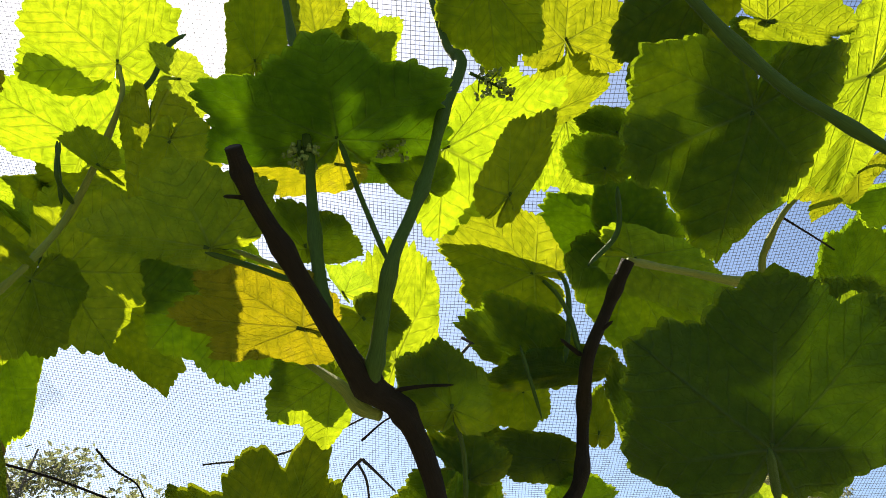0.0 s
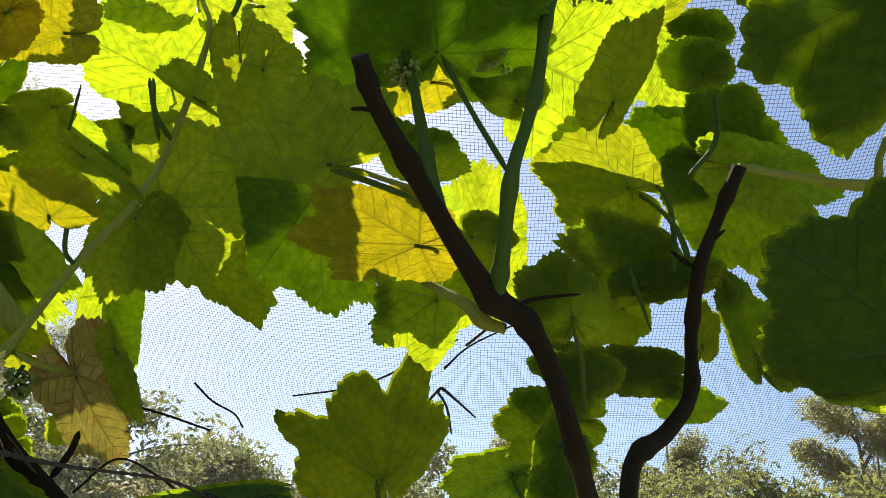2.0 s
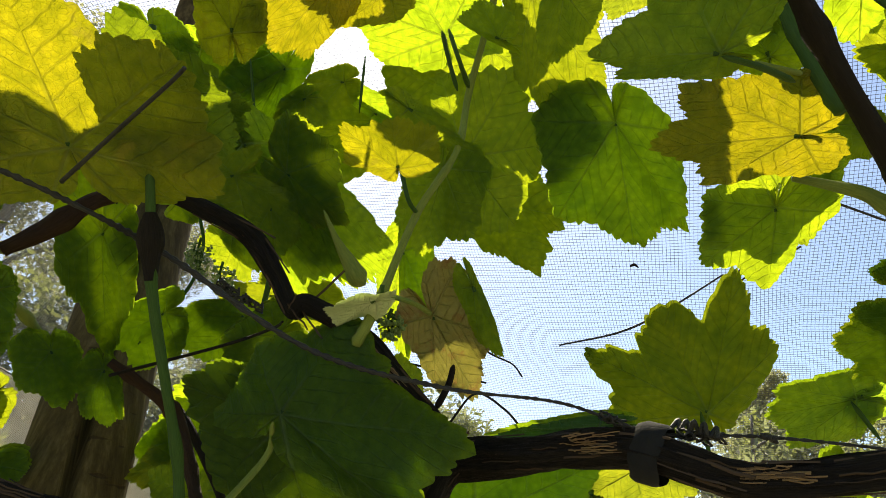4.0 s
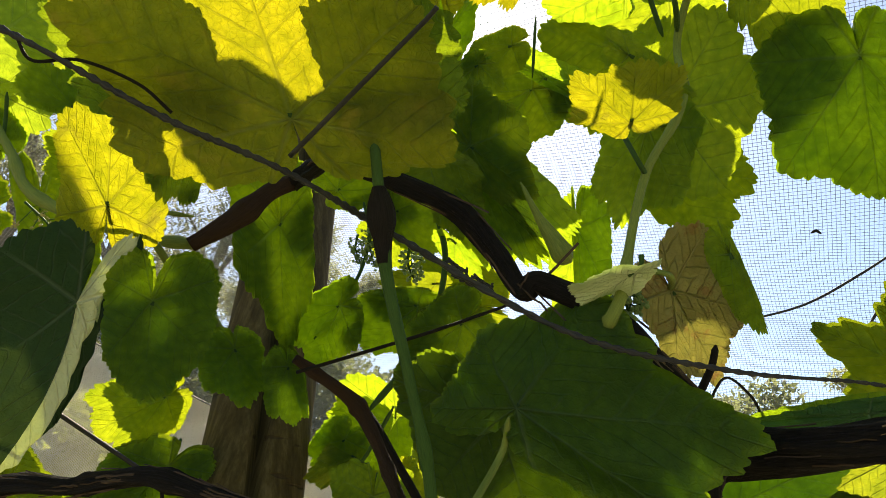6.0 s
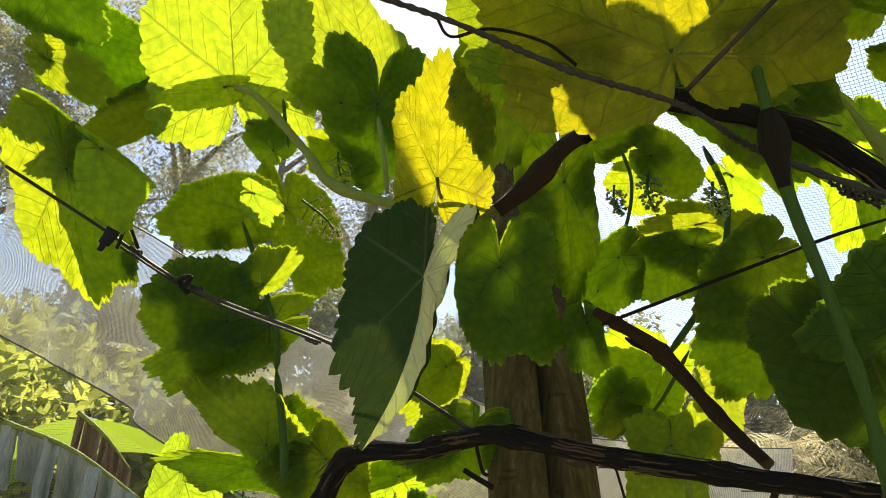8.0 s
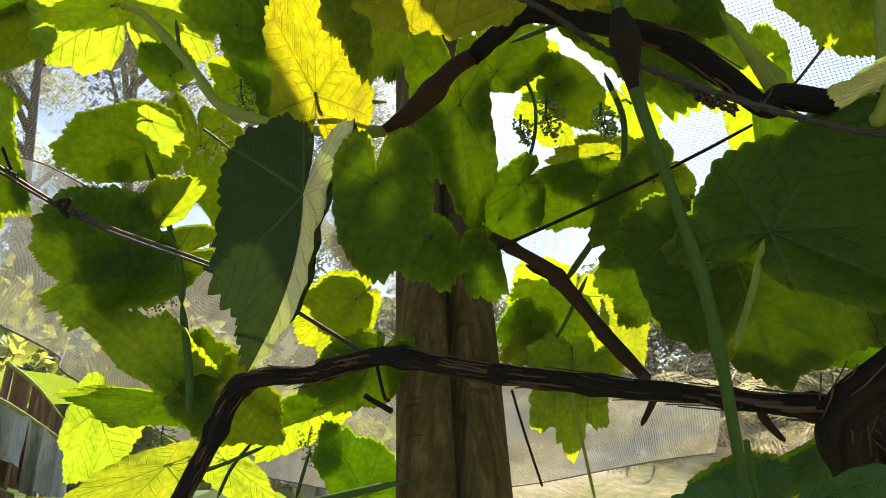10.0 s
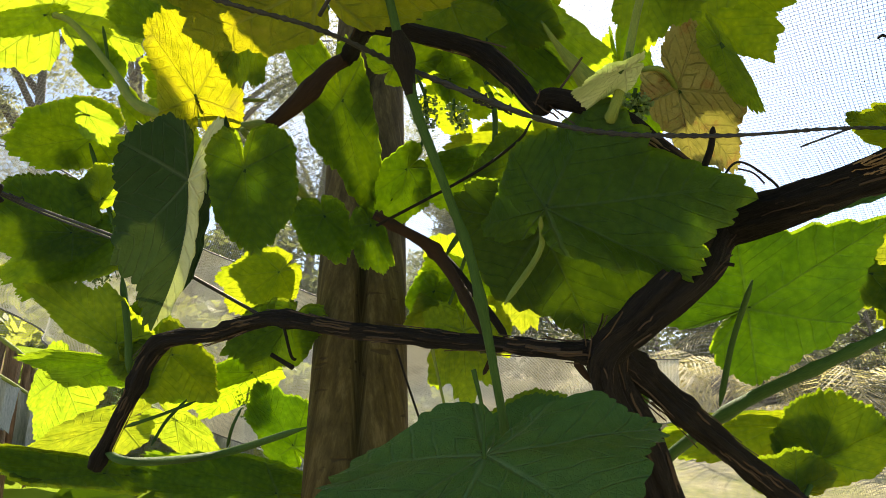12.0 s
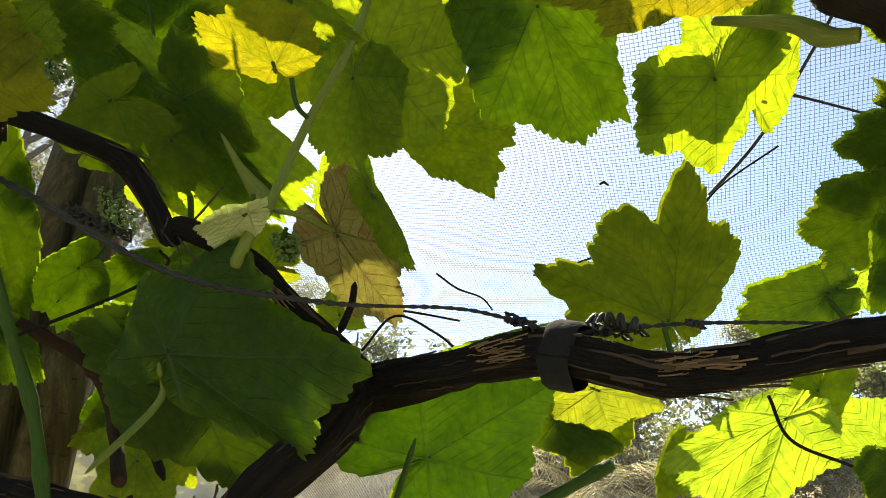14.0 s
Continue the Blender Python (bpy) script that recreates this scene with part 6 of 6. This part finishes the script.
def net_skirt(top, low):
    """A sagging band of doubled netting between two lines."""
    bm = bmesh.new()
    uv = bm.loops.layers.uv.verify()
    a, b = smooth_line(top, 14), smooth_line(low, 14)
    rows = []
    for k in range(25):
        t = k / 24
        row = []
        for i, (p, q) in enumerate(zip(a, b)):
            c = Vector(p[:3]).lerp(Vector(q[:3]), t)
            c += Vector((0.5, -0.8, 0.1)) * (0.05 * math.sin(i * 0.55 + 3 * t) + 0.05 * noise.noise(Vector((i * 0.16, t * 3, 2)))) * (0.3 + t)
            row.append(bm.verts.new(c))
        rows.append(row)
    rows_top, rows_low = [[(*v.co, 0.0022) for v in rows[k]] for k in (0, -1)]
    for k in range(24):
        for i in range(len(a) - 1):
            f = bm.faces.new((rows[k][i], rows[k][i + 1], rows[k + 1][i + 1], rows[k + 1][i]))
            for lp, (s, t) in zip(f.loops, ((i, k), (i + 1, k), (i + 1, k + 1), (i, k + 1))):
                lp[uv].uv = (s / 14 * 0.5, t / 24 * 0.7)
    ob = tagged(finish("net_skirt", bm, drape_material()), "sagging grey skirt of bunched bird netting", "netting")
    for edge in (rows_top, rows_low):
        cord = bmesh.new()
        tube(cord, edge, 6)
        part("hem_cord", cord, THREAD, ob, "dark hem cord of the net")


net_skirt([(-2.12, 0.39, 2.07, 0), (-1.99, 0.64, 2.02, 0), (-1.89, 0.97, 1.88, 0), (-1.78, 1.36, 1.77, 0), (-1.54, 1.86, 1.63, 0), (-1.08, 2.41, 1.61, 0)],
          [(-2.18, 0.47, 1.75, 0), (-2.10, 0.70, 1.64, 0), (-2.08, 0.98, 1.48, 0), (-1.99, 1.37, 1.33, 0), (-1.75, 1.83, 1.29, 0), (-1.12, 2.46, 1.41, 0)])


# ---- trees and shrubs on the slope ----
def foliage(name, low, high, glow):
    m, n, l, b = material(name, 0.6, 0.3)
    tc, geo = n.new("ShaderNodeTexCoord"), n.new("ShaderNodeNewGeometry")
    col = ramp(n, [(0.0, low), (1.0, high)])
    l.new(geo.outputs["Random Per Island"], col.inputs[0])
    big = noise_tex(n, l, 1.2, 3, tc.outputs["Object"])
    l.new(blend(n, l, calc(n, l, "MULTIPLY", big.outputs[0], 0.5), col.outputs[0], tuple(c * 0.6 for c in low)), b.inputs["Base Color"])
    tr = n.new("ShaderNodeBsdfTranslucent")
    tr.inputs["Color"].default_value = (*glow, 1)
    mix = n.new("ShaderNodeMixShader")
    mix.inputs[0].default_value = 0.48
    l.new(b.outputs[0], mix.inputs[1])
    l.new(tr.outputs[0], mix.inputs[2])
    l.new(mix.outputs[0], n["Material Output"].inputs["Surface"])
    return m


SHRUB_A = foliage("olive foliage", (0.055, 0.075, 0.028), (0.20, 0.22, 0.10), (0.26, 0.29, 0.08))
SHRUB_B = foliage("grey-green foliage", (0.07, 0.085, 0.05), (0.25, 0.27, 0.17), (0.27, 0.30, 0.13))
GUM = foliage("gum foliage", (0.06, 0.075, 0.045), (0.27, 0.27, 0.17), (0.42, 0.43, 0.20))
PALM = foliage("dry palm leaflets", (0.16, 0.145, 0.06), (0.50, 0.44, 0.25), (0.50, 0.45, 0.18))
BANANA = foliage("broad bright leaf", (0.05, 0.10, 0.02), (0.10, 0.17, 0.035), (0.26, 0.36, 0.03))
TRUNK = plain("grey bark", (0.07, 0.06, 0.05), (0.18, 0.155, 0.125), 9, 0.9, 0.6, 0.0, 0.02)


def sprays(r, clumps, count, size, thin):
    """Many small pointed leaves in clumps, as one mesh."""
    co, fa = [], []
    for c, rad in clumps:
        for _ in range(count):
            v = Vector((r.gauss(0, 1), r.gauss(0, 1), r.gauss(0, 1))).normalized() * rad * r.random() ** 0.45
            p = c + Vector((v.x, v.y, v.z * 0.75))
            d = Vector((r.uniform(-1, 1), r.uniform(-1, 1), r.uniform(-0.9, 0.6))).normalized()
            s = d.orthogonal().normalized()
            s = (s * math.cos(r.random() * 6.28) + d.cross(s) * math.sin(r.random() * 6.28)).normalized()
            ln = size * r.uniform(0.6, 1.4)
            b = len(co)
            co.extend((p, p + d * ln * 0.5 + s * ln * thin, p + d * ln, p + d * ln * 0.5 - s * ln * thin))
            fa.append((b, b + 1, b + 2, b + 3))
    return co, fa


def leafy(name, co, fa, mat, parent, label):
    me = bpy.data.meshes.new(name)
    me.from_pydata(co, [], fa)
    me.materials.append(mat)
    ob = new(name, me)
    ob.parent = parent
    return tagged(ob, label)


def tree(at, tall, spread, mat, seed, label, category, density=90, size=0.10, thin=0.22, bare=0.35):
    r = random.Random(seed)
    base = Vector((at[0], at[1], ground_height(*at) - 0.05))
    top = thing(category.replace(" ", "_"), label, category, "", "", base)
    bm = bmesh.new()
    clumps = []
    bend = Vector((r.uniform(-0.1, 0.1), r.uniform(-0.1, 0.1), 0)) * tall
    tube(bm, smooth_line([(0, 0, 0, 0.016 * tall), (*(bend * 0.4 + Vector((0, 0, tall * 0.4))), 0.011 * tall), (*(bend + Vector((0, 0, tall * 0.9))), 0.006 * tall)], 6), 8, 0.2, seed)
    for k in range(9):
        h = tall * (bare + (0.95 - bare) * (k + 0.5) / 9)
        a = r.random() * 6.28
        reach = spread * r.uniform(0.45, 1.0) * (1.1 - 0.5 * abs(h / tall - 0.6))
        st = bend * (h / tall) + Vector((0, 0, h * 0.8))
        en = st + Vector((math.cos(a) * reach, math.sin(a) * reach, tall * 0.16))
        tube(bm, smooth_line([(*st, 0.009 * tall), (*(st.lerp(en, 0.5) + Vector((0, 0, 0.04 * tall))), 0.006 * tall), (*en, 0.002 * tall)], 4), 5)
        clumps.append((en, spread * r.uniform(0.28, 0.5)))
        clumps.append((st.lerp(en, 0.55), spread * r.uniform(0.25, 0.4)))
    part("trunk", bm, TRUNK, top, "grey trunk and limbs")
    co, fa = sprays(r, clumps, density, size, thin)
    leafy("crown", co, fa, mat, top, "loose crown of small leaves")


def palm(at, tall, reach, seed):
    r = random.Random(seed)
    base = Vector((at[0], at[1], ground_height(*at) - 0.05))
    top = thing("palm", "low palm with arching half-dry fronds", "palm", "palms on the slope", "", base)
    bm = bmesh.new()
    tube(bm, smooth_line([(0, 0, 0, 0.16), (0.03, 0, tall * 0.5, 0.14), (0.0, 0.03, tall, 0.10)], 5), 9, 0.3, seed)
    part("trunk", bm, TRUNK, top, "ringed grey trunk")
    for k in range(15):
        a, up = k * 2.4 + r.random() * 0.5, r.uniform(0.1, 1.0)
        co, fa = [], []
        ln = reach * r.uniform(0.8, 1.15)
        prev = None
        for i in range(27):
            t = i / 26
            out = ln * t * (1 - 0.18 * t)
            p = Vector((math.cos(a) * out, math.sin(a) * out, tall + ln * (up * t - (0.55 + 0.45 * up) * t * t)))
            if prev is not None:
                d = (p - prev).normalized()
                s = d.cross(Vector((0, 0, 1))).normalized()
                for sg in (-1, 1):
                    w = ln * 0.24 * math.sin(0.25 + 2.75 * t)
                    e = p + (s * sg * 0.8 + d * 0.55 + Vector((0, 0, -0.35 + r.uniform(-0.15, 0.15)))).normalized() * w
                    b = len(co)
                    co.extend((p - d * 0.014, p + d * 0.014, e))
                    fa.append((b, b + 1, b + 2))
                b = len(co)
                co.extend((prev - s * 0.012, prev + s * 0.012, p + s * 0.010, p - s * 0.010))
                fa.append((b, b + 1, b + 2, b + 3))
            prev = p
        leafy("frond", co, fa, PALM, top, "")


def banana(at, tall, seed, count=6):
    r = random.Random(seed)
    base = Vector((at[0], at[1], ground_height(*at) - 0.05))
    top = thing("banana_plant", "banana plant with broad bright green leaves", "plant", "banana plants", "", base)
    bm = bmesh.new()
    tube(bm, smooth_line([(0, 0, 0, 0.07), (0.02, 0, tall * 0.35, 0.06), (0.0, 0.02, tall * 0.6, 0.03)], 5), 9, 0.2, seed)
    part("stem", bm, STEM["pale"], top)
    for k in range(count):
        a = k * 2.4 + r.random()
        bm = bmesh.new()
        rows = []
        for i in range(15):
            t = i / 14
            out = tall * 0.62 * t
            c = Vector((math.cos(a) * out, math.sin(a) * out, tall * (0.5 + 0.75 * t - 0.62 * t * t)))
            s = Vector((-math.sin(a), math.cos(a), 0))
            w = tall * 0.115 * math.sin(min(1, 0.1 + t * 1.05) * math.pi) ** 0.6 + 0.002
            rows.append([bm.verts.new(c - s * w + Vector((0, 0, w * 0.35 + r.uniform(-0.01, 0.01)))), bm.verts.new(c), bm.verts.new(c + s * w + Vector((0, 0, w * 0.35 + r.uniform(-0.01, 0.01))))])
        for p, q in zip(rows, rows[1:]):
            bm.faces.new((p[0], p[1], q[1], q[0]))
            bm.faces.new((p[1], p[2], q[2], q[1]))
        part("blade", bm, BANANA, top)


DRY = stem_material("dry grey-blue banana leaf", (0.16, 0.20, 0.21), (0.42, 0.44, 0.42), 0.7, 26, 0.6)
HUSK = stem_material("brown dead banana leaf", (0.10, 0.065, 0.04), (0.34, 0.25, 0.17), 0.9, 18, 0.8)


def hanging_leaf(start, end, wide, mat, seed, label):
    """A dead banana leaf that hangs in pleated, torn strips from its rib."""
    r = random.Random(seed)
    a, b = Vector(start), Vector(end)
    top = thing("banana_leaf", label, "leaf", "dead banana leaves", "", a)
    rib = bmesh.new()
    mid = (b - a) * 0.5 + Vector((0, 0, 0.06 * (b - a).length))
    line = smooth_line([(0, 0, 0, 0.008), (*mid, 0.006), (*(b - a), 0.003)], 10)
    tube(rib, line, 7)
    part("rib", rib, STEM["pale"], top, "pale leaf rib")
    out = (b - a).cross(Vector((0, 0, 1))).normalized()
    k = 0
    while k < 19:
        n = r.choice((2, 3, 4))
        bm = bmesh.new()
        uv = bm.loops.layers.uv.verify()
        drop = wide * r.uniform(0.75, 1.15)
        rows = []
        for i in range(k, min(k + n, 20) + 1):
            p = Vector(line[i][:3])
            row = []
            for j in range(7):
                t = j / 6
                row.append(bm.verts.new(p + Vector((0, 0, -drop * t)) + out * (0.035 * math.sin(i * 2.4) * (0.3 + t) + 0.05 * t * math.sin(seed + k)) + (b - a) * r.uniform(-0.008, 0.008) * t))
            rows.append(row)
        for i in range(len(rows) - 1):
            for j in range(6):
                f = bm.faces.new((rows[i][j], rows[i + 1][j], rows[i + 1][j + 1], rows[i][j + 1]))
                for lp, (s, t) in zip(f.loops, ((i, j), (i + 1, j), (i + 1, j + 1), (i, j + 1))):
                    lp[uv].uv = ((k + s) / 20, t / 6 * 0.4)
        part("strip", bm, mat, top)
        k += n


hanging_leaf((-2.50, 0.62, 1.60), (-2.32, 0.93, 1.42), 0.16, DRY, 3, "dead grey-blue banana leaf hanging in torn pleats")
hanging_leaf((-2.16, 1.30, 1.44), (-1.98, 1.62, 1.33), 0.12, DRY, 5, "dead grey-blue banana leaf drooping in torn pleats")
hanging_leaf((-2.62, 0.85, 1.66), (-2.50, 0.98, 1.50), 0.30, HUSK, 7, "shrivelled brown banana leaf hanging by its rib")
hanging_leaf((-2.62, 0.60, 1.40), (-2.45, 0.86, 1.30), 0.22, HUSK, 9, "shrivelled brown banana leaf hanging low")


def polar(az, d):
    return (-0.2 - math.sin(radians(az)) * d, math.cos(radians(az)) * d)


for i in range(30):
    az = -48 + i * 4.1 + rng.uniform(-1.5, 1.5)
    d = rng.uniform(9.0, 13.5)
    tree(polar(az, d), rng.uniform(1.5, 2.4), rng.uniform(0.9, 1.4), (SHRUB_A, SHRUB_B)[i % 2], 100 + i, "dense olive-green shrub on the slope", "shrub", 260, 0.11, 0.2, 0.05)
for i, (az, d) in enumerate(((4, 9.5), (11, 8.4), (17, 9.3), (23, 8.6), (-6, 10.5), (30, 11.0), (14, 11.5), (-18, 10.5))):
    palm(polar(az, d), rng.uniform(0.3, 0.9), rng.uniform(1.3, 1.9), 300 + i)
for i, (az, d, tall) in enumerate(((50, 17, 8.5), (57, 15, 8.0), (63, 16, 9.5), (70, 15, 8.5), (44, 20, 7.0), (78, 15, 8.0), (38, 19, 5.0), (8, 20, 3.4), (-4, 21, 4.6), (-14, 20, 4.0), (-27, 18, 4.4), (22, 22, 2.2))):
    tree(polar(az, d), tall, tall * 0.28, GUM, 500 + i, "tall thin gum tree with a loose grey-green crown", "gum tree", 800, 0.11, 0.18, 0.3)
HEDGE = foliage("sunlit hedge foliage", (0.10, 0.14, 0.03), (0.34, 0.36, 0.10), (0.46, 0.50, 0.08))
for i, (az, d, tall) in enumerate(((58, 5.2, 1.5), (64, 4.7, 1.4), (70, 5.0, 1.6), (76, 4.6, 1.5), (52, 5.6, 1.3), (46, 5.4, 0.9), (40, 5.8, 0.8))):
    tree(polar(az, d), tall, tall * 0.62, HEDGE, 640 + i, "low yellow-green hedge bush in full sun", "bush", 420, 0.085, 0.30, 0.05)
for i, (az, d, tall) in enumerate(((66, 2.9, 1.5), (72, 2.4, 1.3), (78, 3.3, 1.8), (60, 3.4, 1.25))):
    banana(polar(az, d), tall, 700 + i)
